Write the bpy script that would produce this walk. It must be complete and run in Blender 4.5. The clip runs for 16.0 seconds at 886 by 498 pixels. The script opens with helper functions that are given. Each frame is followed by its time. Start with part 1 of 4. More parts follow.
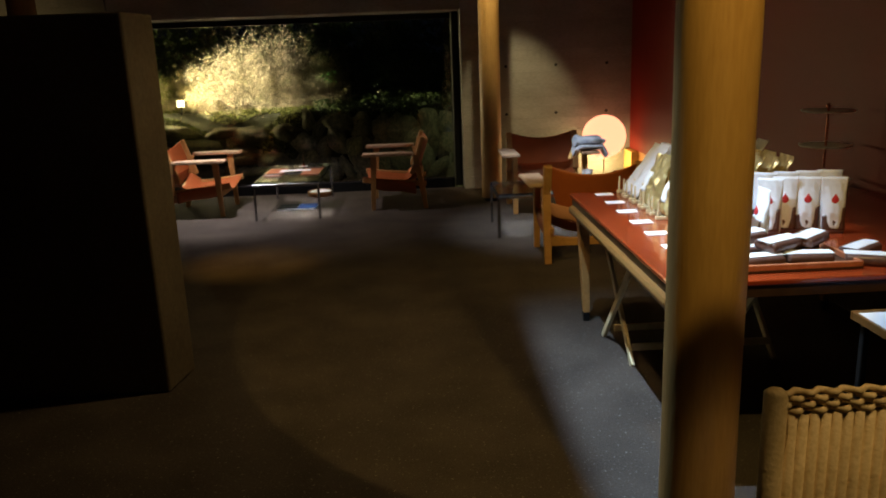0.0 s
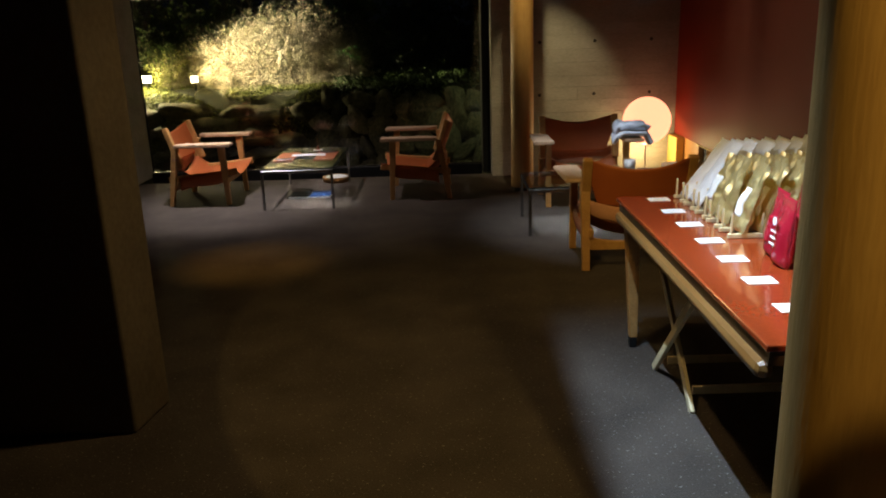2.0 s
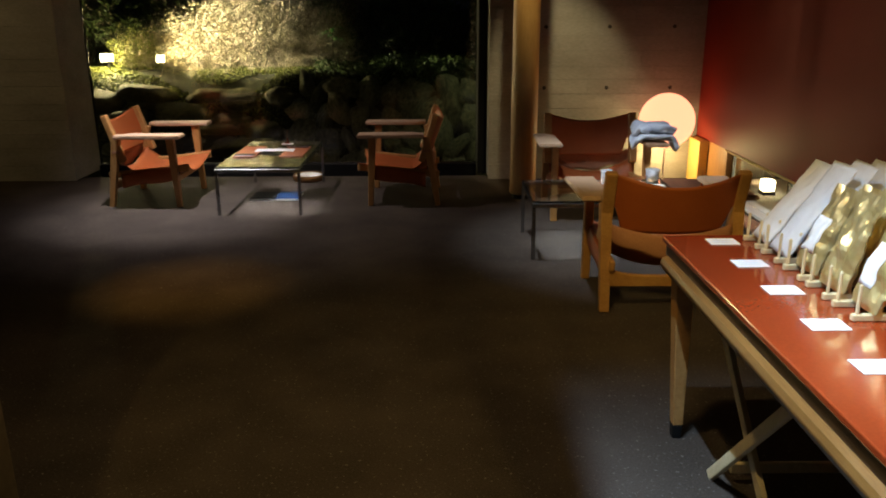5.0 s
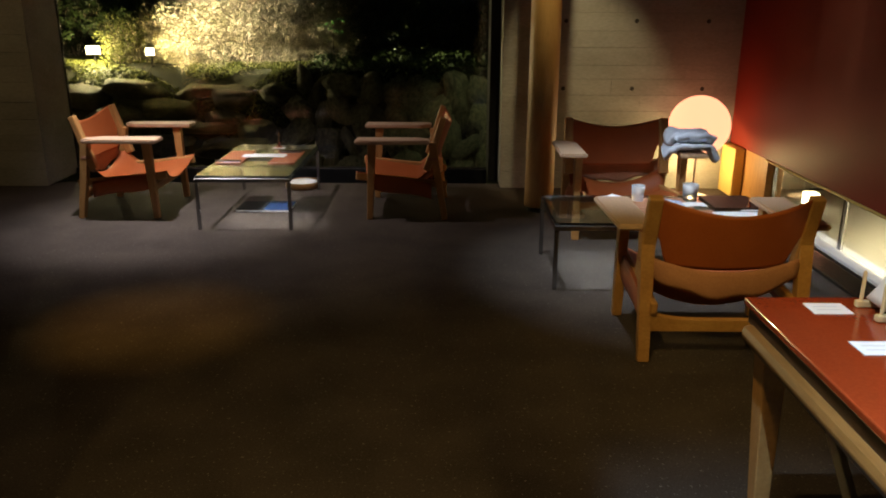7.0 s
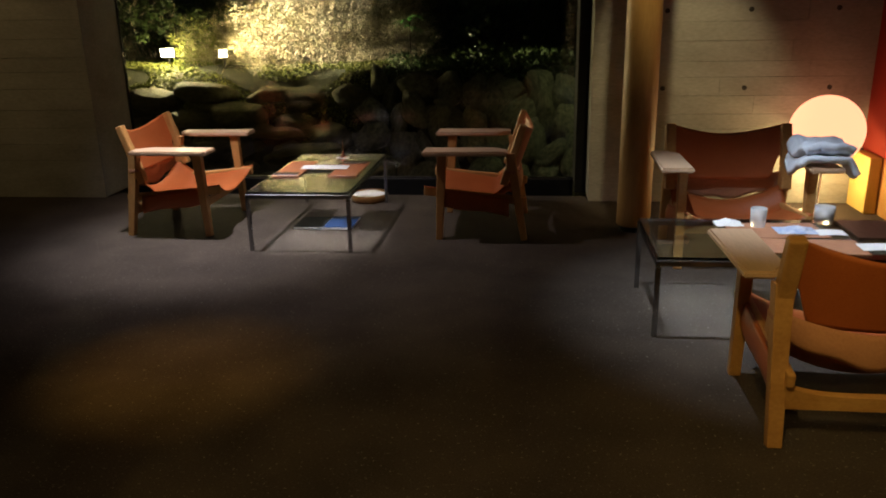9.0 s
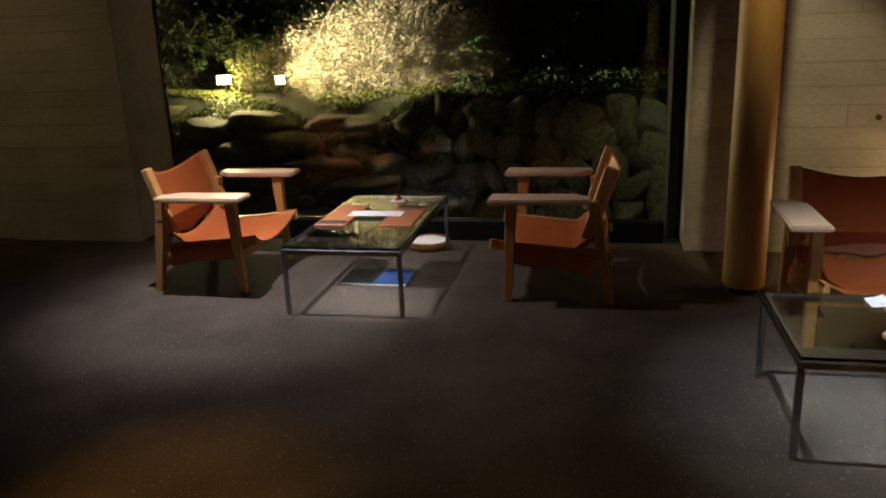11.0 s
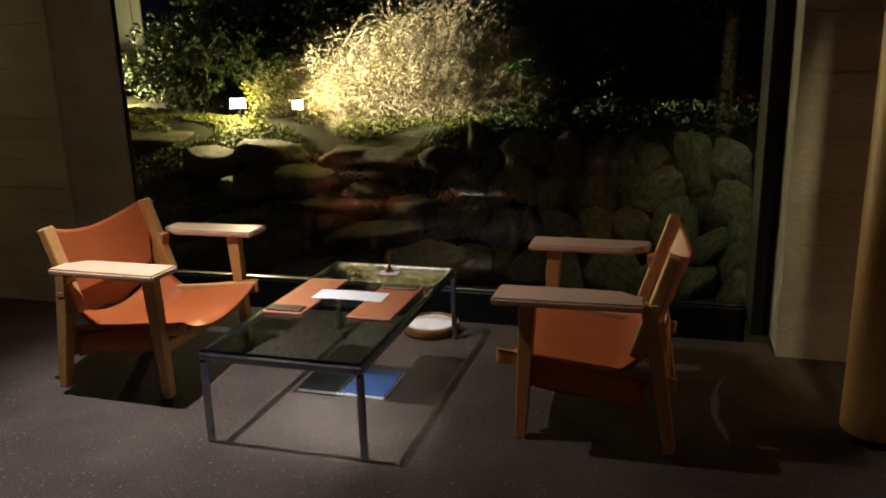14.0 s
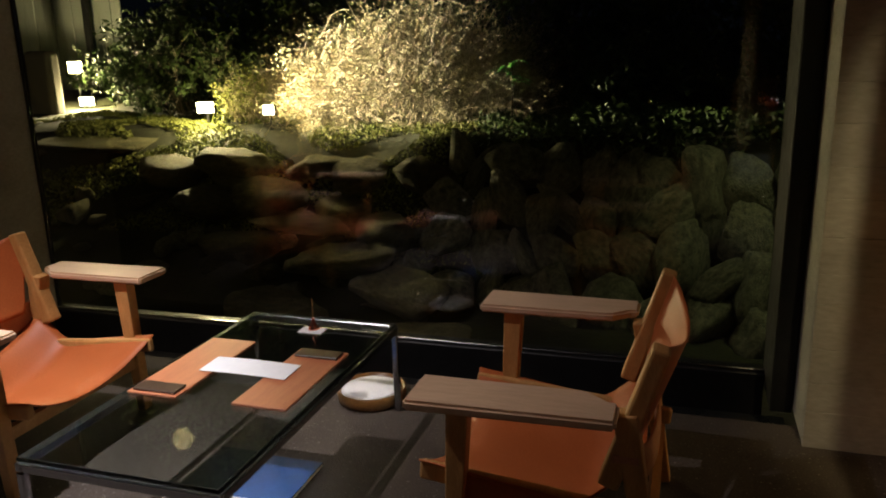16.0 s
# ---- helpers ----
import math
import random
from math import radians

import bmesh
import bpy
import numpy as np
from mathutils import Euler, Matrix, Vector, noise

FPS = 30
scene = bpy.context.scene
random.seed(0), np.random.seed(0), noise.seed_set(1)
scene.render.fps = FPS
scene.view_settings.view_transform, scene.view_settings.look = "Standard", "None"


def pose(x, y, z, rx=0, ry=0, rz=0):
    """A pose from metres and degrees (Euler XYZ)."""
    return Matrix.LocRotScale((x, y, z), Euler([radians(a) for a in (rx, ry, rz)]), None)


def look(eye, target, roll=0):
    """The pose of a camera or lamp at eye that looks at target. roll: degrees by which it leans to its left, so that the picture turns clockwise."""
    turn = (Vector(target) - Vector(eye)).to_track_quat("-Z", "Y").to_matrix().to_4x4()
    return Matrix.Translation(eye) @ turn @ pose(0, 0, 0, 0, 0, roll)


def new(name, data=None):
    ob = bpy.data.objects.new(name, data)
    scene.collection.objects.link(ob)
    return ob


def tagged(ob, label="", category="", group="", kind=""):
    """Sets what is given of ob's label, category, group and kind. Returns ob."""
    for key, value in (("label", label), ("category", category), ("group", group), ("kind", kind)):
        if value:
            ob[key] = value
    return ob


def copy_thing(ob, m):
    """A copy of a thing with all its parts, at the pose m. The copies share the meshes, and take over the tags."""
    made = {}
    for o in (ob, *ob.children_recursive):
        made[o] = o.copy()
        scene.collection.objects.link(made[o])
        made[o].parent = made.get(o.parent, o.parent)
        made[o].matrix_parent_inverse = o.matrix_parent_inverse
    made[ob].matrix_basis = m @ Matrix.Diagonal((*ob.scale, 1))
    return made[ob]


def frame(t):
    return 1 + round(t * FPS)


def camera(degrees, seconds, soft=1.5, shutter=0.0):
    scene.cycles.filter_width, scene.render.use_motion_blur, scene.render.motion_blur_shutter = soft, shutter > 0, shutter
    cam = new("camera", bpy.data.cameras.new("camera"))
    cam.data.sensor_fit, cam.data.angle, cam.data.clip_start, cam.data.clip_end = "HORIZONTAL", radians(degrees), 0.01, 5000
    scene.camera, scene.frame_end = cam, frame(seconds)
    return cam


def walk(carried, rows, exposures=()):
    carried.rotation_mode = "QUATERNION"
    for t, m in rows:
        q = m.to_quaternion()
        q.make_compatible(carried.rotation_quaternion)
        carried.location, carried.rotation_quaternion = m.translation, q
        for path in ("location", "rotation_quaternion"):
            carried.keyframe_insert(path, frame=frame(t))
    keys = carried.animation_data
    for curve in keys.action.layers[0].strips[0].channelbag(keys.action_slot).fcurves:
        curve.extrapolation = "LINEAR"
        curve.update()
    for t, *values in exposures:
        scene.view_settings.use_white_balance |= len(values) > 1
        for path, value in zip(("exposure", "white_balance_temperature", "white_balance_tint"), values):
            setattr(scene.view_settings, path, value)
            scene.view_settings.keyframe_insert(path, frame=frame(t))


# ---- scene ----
# A hotel lounge at night: one picture window on a lit rock garden, leather
# safari armchairs round glass tables, a red lacquer sales table.
cam = camera(59.4, 16.0, soft=1.9)
PATH = [
    (0, (0.242, 1.1, 1.441), (0.298, 3.037, 0.947), -2.2),
    (0.5, (0.241, 1.293, 1.481), (0.285, 3.232, 0.991), -2.9),
    (1, (0.22, 1.424, 1.455), (0.268, 3.358, 0.949), -2.3),
    (1.5, (0.24, 1.563, 1.446), (0.272, 3.491, 0.914), -2.0),
    (2, (0.289, 1.746, 1.443), (0.273, 3.668, 0.89), -1.9),
    (2.5, (0.298, 1.929, 1.419), (0.21, 3.839, 0.834), -2.9),
    (3, (0.277, 2.097, 1.416), (0.191, 4.013, 0.849), -2.4),
    (3.5, (0.274, 2.204, 1.405), (0.229, 4.122, 0.842), -1.3),
    (4, (0.301, 2.353, 1.4), (0.279, 4.269, 0.826), -0.8),
    (6.5, (0.328, 3.214, 1.34), (0.359, 5.125, 0.75), 0.2),
    (7, (0.307, 3.345, 1.36), (0.304, 5.254, 0.763), 0.2),
    (7.5, (0.282, 3.542, 1.346), (0.231, 5.453, 0.76), -0.5),
    (8, (0.316, 3.667, 1.337), (0.221, 5.566, 0.719), -0.6),
    (8.5, (0.358, 3.873, 1.328), (0.204, 5.771, 0.718), -0.5),
    (9, (0.344, 3.977, 1.339), (0.122, 5.871, 0.734), -1.2),
    (11.5, (0.259, 4.873, 1.354), (-0.164, 6.75, 0.809), -2.1),
    (12, (0.26, 5.03, 1.36), (-0.188, 6.905, 0.829), -1.8),
    (12.5, (0.284, 5.323, 1.331), (-0.202, 7.195, 0.822), -2.0),
    (13, (0.253, 5.5, 1.34), (-0.247, 7.369, 0.833), -2.0),
    (13.5, (0.235, 5.709, 1.332), (-0.285, 7.572, 0.825), -2.0),
    (14, (0.265, 5.931, 1.321), (-0.284, 7.788, 0.821), -1.6),
    (14.5, (0.301, 6.127, 1.321), (-0.27, 7.975, 0.813), -1.8),
    (15, (0.254, 6.333, 1.328), (-0.316, 8.18, 0.814), -1.6),
    (15.5, (0.264, 6.526, 1.302), (-0.306, 8.373, 0.79), -1.6),
    (16, (0.329, 6.728, 1.319), (-0.261, 8.572, 0.817), -1.5),
]
walk(cam, [(t, look(eye, target, roll)) for t, eye, target, roll in PATH])

# ---- light ----
world = bpy.data.worlds.new("night")
world.use_nodes = True
world.node_tree.nodes["Background"].inputs[0].default_value = (0.35, 0.5, 0.8, 1)
world.node_tree.nodes["Background"].inputs[1].default_value = 0.003
scene.world = world


def spot(name, eye, target, watts, colour, cone, blend=0.5, size=0.03):
    data = bpy.data.lights.new(name, "SPOT")
    data.energy, data.color, data.spot_size, data.spot_blend, data.shadow_soft_size = watts, colour, radians(cone), blend, size
    ob = new(name, data)
    ob.matrix_world = look(eye, target)
    return ob


def bulb(name, eye, watts, colour, size=0.05):
    data = bpy.data.lights.new(name, "POINT")
    data.energy, data.color, data.shadow_soft_size = watts, colour, size
    ob = new(name, data)
    ob.location = eye
    return ob


COOL, WARM, AMBER = (0.78, 0.87, 1.0), (1.0, 0.7, 0.3), (1.0, 0.68, 0.2)
# downlights in the ceiling
spot("downlight_window_table", (-1.75, 8.1, 2.9), (-1.6, 8.25, 0), 430, (0.93, 0.92, 1.0), 45, 1.0, 0.02)
spot("downlight_window_table", (-1.72, 8.1, 2.9), (-1.15, 8.5, 0), 160, (1.0, 0.88, 0.9), 80, 1.0, 0.02)
spot("downlight_corner_table", (0.45, 7.1, 2.9), (1.42, 7.35, 0.3), 360, COOL, 47, 1.0, 0.02)
spot("downlight_concrete_wall", (0.9, 8.0, 2.9), (1.38, 9.31, 0.5), 150, (1.0, 0.8, 0.42), 35, 0.6, 0.03)
# an unseen board added beside the sales lamps cuts their beams off along the aisle
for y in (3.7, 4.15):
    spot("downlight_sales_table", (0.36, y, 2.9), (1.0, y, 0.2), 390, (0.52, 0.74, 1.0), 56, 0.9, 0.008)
spot("downlight_aisle", (-1.0, 6.3, 2.9), (-1.0, 6.58, 0), 160, (1.0, 0.56, 0.13), 24, 1.0, 0.05)
spot("spotlight_post", (1.02, 1.98, 2.9), (0.96, 2.88, 1.95), 120, AMBER, 42, 0.06, 0.02)
# unseen lamp added to light the wicker chair alone
spot("spotlight_wicker_chair", (1.5, 1.5, 2.9), (1.25, 2.3, 0.75), 90, WARM, 24, 0.5, 0.04)
# unseen fill lamps added to brighten the left wall, carpet and chair back
spot("side_wall_fill", (-4.1, 7.3, 2.9), (-3.6, 9.3, 0.9), 44, WARM, 64, 1.0, 0.1)
spot("lounge_fill", (0.25, 4.6, 2.5), (0.2, 4.6, 0), 62, WARM, 124, 1.0, 0.04)
spot("lounge_fill", (0.25, 4.3, 2.5), (1.25, 6.05, 0.45), 80, AMBER, 46, 1.0, 0.04)

# ---- materials ----


def material(name, colour, rough=0.6, metal=0.0, other=None, scale=8.0, stretch=(1, 1, 1), bump=0.0, fine=60.0, mix=0.5,
             random_tint=0.0, coat=0.0, emit=None, watts=0.0, spec=0.5, sheen=0.0, fleck=None, depth=0.01):
    m = bpy.data.materials.new(name)
    m.use_nodes = True
    nt = m.node_tree
    b = nt.nodes["Principled BSDF"]
    b.inputs["Roughness"].default_value = rough
    b.inputs["Metallic"].default_value = metal
    b.inputs["Coat Weight"].default_value = coat
    b.inputs["Specular IOR Level"].default_value = spec
    b.inputs["Sheen Weight"].default_value = sheen
    b.inputs["Base Color"].default_value = (*colour, 1)
    tc = nt.nodes.new("ShaderNodeTexCoord")
    mp = nt.nodes.new("ShaderNodeMapping")
    mp.inputs["Scale"].default_value = stretch
    nt.links.new(tc.outputs["Object"], mp.inputs["Vector"])
    if other:
        n1 = nt.nodes.new("ShaderNodeTexNoise")
        n1.inputs["Scale"].default_value, n1.inputs["Detail"].default_value = scale, 6
        n2 = nt.nodes.new("ShaderNodeTexNoise")
        n2.inputs["Scale"].default_value, n2.inputs["Detail"].default_value = fine, 3
        for n in (n1, n2):
            nt.links.new(mp.outputs["Vector"], n.inputs["Vector"])
        add = nt.nodes.new("ShaderNodeMix")
        add.inputs[0].default_value = 0.45
        nt.links.new(n1.outputs["Fac"], add.inputs[2])
        nt.links.new(n2.outputs["Fac"], add.inputs[3])
        ramp = nt.nodes.new("ShaderNodeValToRGB")
        ramp.color_ramp.elements[0].position, ramp.color_ramp.elements[1].position = 0.5 - mix * 0.3, 0.5 + mix * 0.3
        ramp.color_ramp.elements[0].color, ramp.color_ramp.elements[1].color = (*colour, 1), (*other, 1)
        nt.links.new(add.outputs[0], ramp.inputs["Fac"])
        out = ramp.outputs["Color"]
        if fleck:
            n3 = nt.nodes.new("ShaderNodeTexNoise")
            n3.inputs["Scale"].default_value, n3.inputs["Detail"].default_value = 75, 2
            nt.links.new(mp.outputs["Vector"], n3.inputs["Vector"])
            fr = nt.nodes.new("ShaderNodeMapRange")
            fr.inputs[1].default_value, fr.inputs[2].default_value = 0.63, 0.77
            nt.links.new(n3.outputs["Fac"], fr.inputs[0])
            fm = nt.nodes.new("ShaderNodeMix")
            fm.data_type = "RGBA"
            nt.links.new(fr.outputs[0], fm.inputs[0])
            nt.links.new(out, fm.inputs[6])
            fm.inputs[7].default_value = (*fleck, 1)
            out = fm.outputs[2]
        if random_tint:
            info = nt.nodes.new("ShaderNodeObjectInfo")
            geo = nt.nodes.new("ShaderNodeNewGeometry")
            tot = nt.nodes.new("ShaderNodeMath")
            tot.operation = "ADD"
            nt.links.new(info.outputs["Random"], tot.inputs[0])
            nt.links.new(geo.outputs["Random Per Island"], tot.inputs[1])
            rng = nt.nodes.new("ShaderNodeMapRange")
            rng.inputs[2].default_value = 2.0
            rng.inputs[3].default_value, rng.inputs[4].default_value = 1 - random_tint, 1 + random_tint
            nt.links.new(tot.outputs[0], rng.inputs[0])
            hsv = nt.nodes.new("ShaderNodeHueSaturation")
            nt.links.new(rng.outputs[0], hsv.inputs["Value"])
            nt.links.new(out, hsv.inputs["Color"])
            out = hsv.outputs["Color"]
        nt.links.new(out, b.inputs["Base Color"])
        rr = nt.nodes.new("ShaderNodeMapRange")
        rr.inputs[3].default_value, rr.inputs[4].default_value = max(rough - 0.12, 0.02), min(rough + 0.12, 1)
        nt.links.new(n1.outputs["Fac"], rr.inputs[0])
        nt.links.new(rr.outputs[0], b.inputs["Roughness"])
        if bump:
            bp = nt.nodes.new("ShaderNodeBump")
            bp.inputs["Strength"].default_value, bp.inputs["Distance"].default_value = bump, depth
            nt.links.new(add.outputs[0], bp.inputs["Height"])
            nt.links.new(bp.outputs["Normal"], b.inputs["Normal"])
    if emit:
        b.inputs["Emission Color"].default_value = (*emit, 1)
        b.inputs["Emission Strength"].default_value = watts
    return m


def glass_material(name, tint, rough=0.0, ior=1.45):
    m = bpy.data.materials.new(name)
    m.use_nodes = True
    b = m.node_tree.nodes["Principled BSDF"]
    b.inputs["Base Color"].default_value = (*tint, 1)
    b.inputs["Roughness"].default_value = rough
    b.inputs["IOR"].default_value = ior
    b.inputs["Transmission Weight"].default_value = 1
    return m


CARPET = material("brown_carpet", (0.037, 0.029, 0.023), 0.95, other=(0.076, 0.06, 0.048), scale=3, fine=150, bump=0.8, mix=0.5, spec=0.1, fleck=(0.17, 0.15, 0.135))
CONCRETE = material("board_formed_concrete", (0.2, 0.19, 0.165), 0.85, other=(0.36, 0.34, 0.3), scale=5, stretch=(0.6, 1, 1.6), fine=45, bump=0.45, mix=0.8, random_tint=0.12, spec=0.3)
PLASTER_DARK = material("dark_plaster", (0.05, 0.042, 0.032), 0.9, other=(0.085, 0.07, 0.052), scale=4, fine=40, bump=0.3)
PLASTER_TAN = material("tan_plaster", (0.085, 0.064, 0.036), 0.9, other=(0.135, 0.104, 0.062), scale=4, fine=40, bump=0.3)
RED_WALL = material("red_lacquered_wall", (0.2, 0.02, 0.012), 0.5, other=(0.25, 0.03, 0.018), scale=1.5, fine=90, bump=0.06, mix=0.9, spec=0.15)
CEILING = material("timber_ceiling", (0.14, 0.1, 0.06), 0.9, other=(0.2, 0.145, 0.09), scale=3, fine=40)
LOG = material("peeled_cedar_log", (0.34, 0.18, 0.05), 0.5, other=(0.5, 0.3, 0.1), scale=5, stretch=(3, 3, 0.35), fine=40, bump=0.25, mix=0.9)
OAK = material("oiled_oak", (0.4, 0.19, 0.055), 0.45, other=(0.55, 0.3, 0.1), scale=9, stretch=(1, 4, 1), fine=70, bump=0.12)
OAK_ARM = material("pale_oak", (0.5, 0.33, 0.2), 0.38, other=(0.62, 0.43, 0.28), scale=10, stretch=(5, 0.6, 5), fine=60, bump=0.1)
LEATHER = material("saddle_leather", (0.31, 0.072, 0.017), 0.42, other=(0.45, 0.125, 0.036), scale=6, fine=160, bump=0.15, mix=0.9, spec=0.35)
SUEDE = material("leather_flesh_side", (0.36, 0.16, 0.085), 0.8, other=(0.46, 0.22, 0.12), scale=10, fine=120, bump=0.2)
CHROME = material("brushed_steel", (0.36, 0.37, 0.39), 0.2, 1.0)
BLACK_METAL = material("black_window_frame", (0.007, 0.007, 0.007), 0.45, other=(0.012, 0.012, 0.012), scale=20, spec=0.25)
TABLE_GLASS = glass_material("green_tinted_glass", (0.84, 0.93, 0.88), ior=1.52)
WINDOW_GLASS = glass_material("window_glass", (0.97, 0.99, 0.97), ior=1.43)
TUMBLER = glass_material("clear_glass", (0.86, 0.88, 0.9), 0.2, 1.2)
TUMBLER.node_tree.nodes["Principled BSDF"].inputs["Transmission Weight"].default_value = 0.6
LACQUER = material("red_lacquer", (0.23, 0.03, 0.007), 0.16, other=(0.29, 0.042, 0.01), scale=4, fine=120, bump=0.02, coat=0.4)
DARK_WOOD = material("dark_stained_wood", (0.035, 0.018, 0.01), 0.4, other=(0.06, 0.03, 0.016), scale=8, stretch=(4, 0.5, 4))
RAIL_WOOD = material("varnished_wood", (0.13, 0.055, 0.012), 0.36, other=(0.2, 0.092, 0.022), scale=10, stretch=(6, 0.5, 6), coat=0.3)
PALE_SLAT = material("pale_beech", (0.6, 0.48, 0.26), 0.5, other=(0.7, 0.58, 0.35), scale=14, stretch=(3, 3, 1), fine=80)
BOARD_RED = material("cherry_wood_mat", (0.38, 0.11, 0.045), 0.4, other=(0.5, 0.19, 0.085), scale=7, stretch=(7, 0.6, 2), fine=60)
PAPER = material("white_paper", (0.78, 0.78, 0.78), 0.8, other=(0.84, 0.84, 0.83), scale=20)
COPPER = material("copper", (0.72, 0.3, 0.2), 0.25, 1.0)
WHITE_BAG = material("white_pouch", (0.72, 0.73, 0.76), 0.45, other=(0.82, 0.83, 0.86), scale=18, bump=0.25, fine=40)
GREY_BAG = material("smoky_clear_pouch", (0.1, 0.09, 0.085), 0.25, other=(0.2, 0.19, 0.18), scale=22, bump=0.3, fine=40)
GOLD_BAG = material("gold_foil", (0.6, 0.45, 0.17), 0.4, 0.7, other=(0.74, 0.6, 0.3), scale=14, bump=0.35, fine=40)
RED_BAG = material("crimson_foil_pouch", (0.3, 0.008, 0.02), 0.25, other=(0.38, 0.014, 0.032), scale=20, bump=0.6, fine=45, coat=0.4)
RED_PRINT = material("red_print", (0.6, 0.03, 0.03), 0.6)
GREY_PRINT = material("grey_print", (0.6, 0.6, 0.62), 0.7)
BROWN_PACK = material("brown_wrapped_pack", (0.07, 0.03, 0.02), 0.35, other=(0.12, 0.055, 0.035), scale=25, bump=0.3)
WICKER = material("natural_wicker", (0.5, 0.36, 0.17), 0.6, other=(0.64, 0.48, 0.26), scale=30, fine=120, bump=0.3, random_tint=0.15)
GLOBE = material("paper_globe", (0.3, 0.25, 0.18), 0.7, emit=(1.0, 0.38, 0.2), watts=1.95)
CLOTH = material("slate_blue_wool", (0.55, 0.6, 0.68), 0.95, other=(0.7, 0.74, 0.82), scale=25, fine=200, bump=0.4, sheen=0.3)
BLUE = material("blue_cover", (0.007, 0.025, 0.085), 0.6, other=(0.01, 0.035, 0.11), scale=12, spec=0.15)
MAT_SHADE = material("mat_shade", (0.012, 0.014, 0.014), 0.9, other=(0.02, 0.022, 0.022), scale=12, spec=0.05)
# the globe lamp's glow on the pier is put into this yellow
LAMPLIT_YELLOW = material("lamplit_yellow_timber", (0.62, 0.42, 0.1), 0.55, other=(0.7, 0.5, 0.16), scale=6, stretch=(4, 4, 0.5))
STONE = material("mossy_granite", (0.05, 0.055, 0.03), 0.8, other=(0.25, 0.24, 0.14), scale=4.5, fine=22, bump=1.0, mix=0.45, random_tint=0.3, depth=0.04)
SLAB = material("weathered_slab", (0.045, 0.046, 0.018), 0.9, other=(0.17, 0.15, 0.07), scale=5, fine=28, bump=1.0, random_tint=0.3, depth=0.05)
SOIL = material("mossy_soil", (0.014, 0.014, 0.005), 0.95, other=(0.04, 0.042, 0.012), scale=2.5, fine=30, bump=0.8)
DARK_STONE = material("black_polished_stone", (0.010, 0.011, 0.010), 0.3, other=(0.02, 0.021, 0.019), scale=9, fine=70, bump=0.05)
TWIG = material("bare_twigs", (0.3, 0.24, 0.16), 0.7, other=(0.46, 0.39, 0.28), scale=10, random_tint=0.3)
LEAF = material("dry_azalea_leaves", (0.24, 0.21, 0.09), 0.6, other=(0.42, 0.38, 0.2), scale=9, random_tint=0.4)
GREEN_LEAF = material("evergreen_leaves", (0.03, 0.055, 0.014), 0.5, other=(0.06, 0.09, 0.024), scale=5, random_tint=0.5)
FERN = material("bright_fern", (0.08, 0.3, 0.05), 0.5, other=(0.12, 0.38, 0.07), scale=9)
GRASS = material("moss_tufts", (0.12, 0.14, 0.025), 0.8, other=(0.22, 0.23, 0.045), scale=9, random_tint=0.4)
BARK = material("bark", (0.06, 0.045, 0.03), 0.9, other=(0.12, 0.09, 0.06), scale=8, stretch=(3, 3, 0.5), bump=0.8)
FENCE = material("grey_corrugated_fence", (0.3, 0.32, 0.27), 0.6, other=(0.38, 0.4, 0.34), scale=6, stretch=(3, 1, 0.4), random_tint=0.12)
FLOOD = material("flood_lens", (1, 1, 0.9), 0.4, emit=(1.0, 0.86, 0.5), watts=9.0)
SAND = material("pale_gravel", (0.5, 0.48, 0.42), 0.9, other=(0.62, 0.6, 0.55), scale=30, fine=120, bump=0.5)
FACADE = material("ochre_outer_wall", (0.5, 0.43, 0.26), 0.9, other=(0.58, 0.5, 0.32), scale=4, fine=60, bump=0.2)

# ---- building helpers ----


def link(name, bm, mat, smooth=False):
    me = bpy.data.meshes.new(name)
    bmesh.ops.recalc_face_normals(bm, faces=bm.faces[:])
    bm.to_mesh(me)
    bm.free()
    for f in me.polygons:
        f.use_smooth = smooth
    me.materials.append(mat)
    return new(name, me)


def part(name, bm, mat, parent, label="", smooth=False):
    ob = link(name, bm, mat, smooth)
    ob.parent = parent
    if label:
        tagged(ob, label)
    return ob


def piece(name, bm, mat, holder, label="", smooth=False):
    """A part of a part; both share the thing's own axes."""
    return part(name, bm, mat, holder, label, smooth)


def thing(name, label, category, group="", m=None):
    ob = new(name)
    ob.empty_display_size = 0.1
    if m:
        ob.matrix_world = m
    return tagged(ob, label, category, group)


def mesh(*makers):
    bm = bmesh.new()
    for mk in makers:
        mk(bm)
    return bm


def box(lo, hi, bevel=0.0, m=None, segments=1):
    """A box between two corners, its edges bevelled, then moved by m."""
    def make(bm):
        lo_, hi_ = Vector(lo), Vector(hi)
        got = bmesh.ops.create_cube(bm, size=1, matrix=Matrix.Translation((lo_ + hi_) / 2) @ Matrix.Diagonal((*(hi_ - lo_), 1)))
        vs = got["verts"]
        if bevel:
            es = list({e for v in vs for e in v.link_edges})
            out = bmesh.ops.bevel(bm, geom=es, offset=bevel, segments=segments, affect="EDGES", profile=0.5)
            vs = list({v for f in out["faces"] for v in f.verts} | {v for v in vs if v.is_valid})
        if m:
            bmesh.ops.transform(bm, matrix=m, verts=vs)
    return make


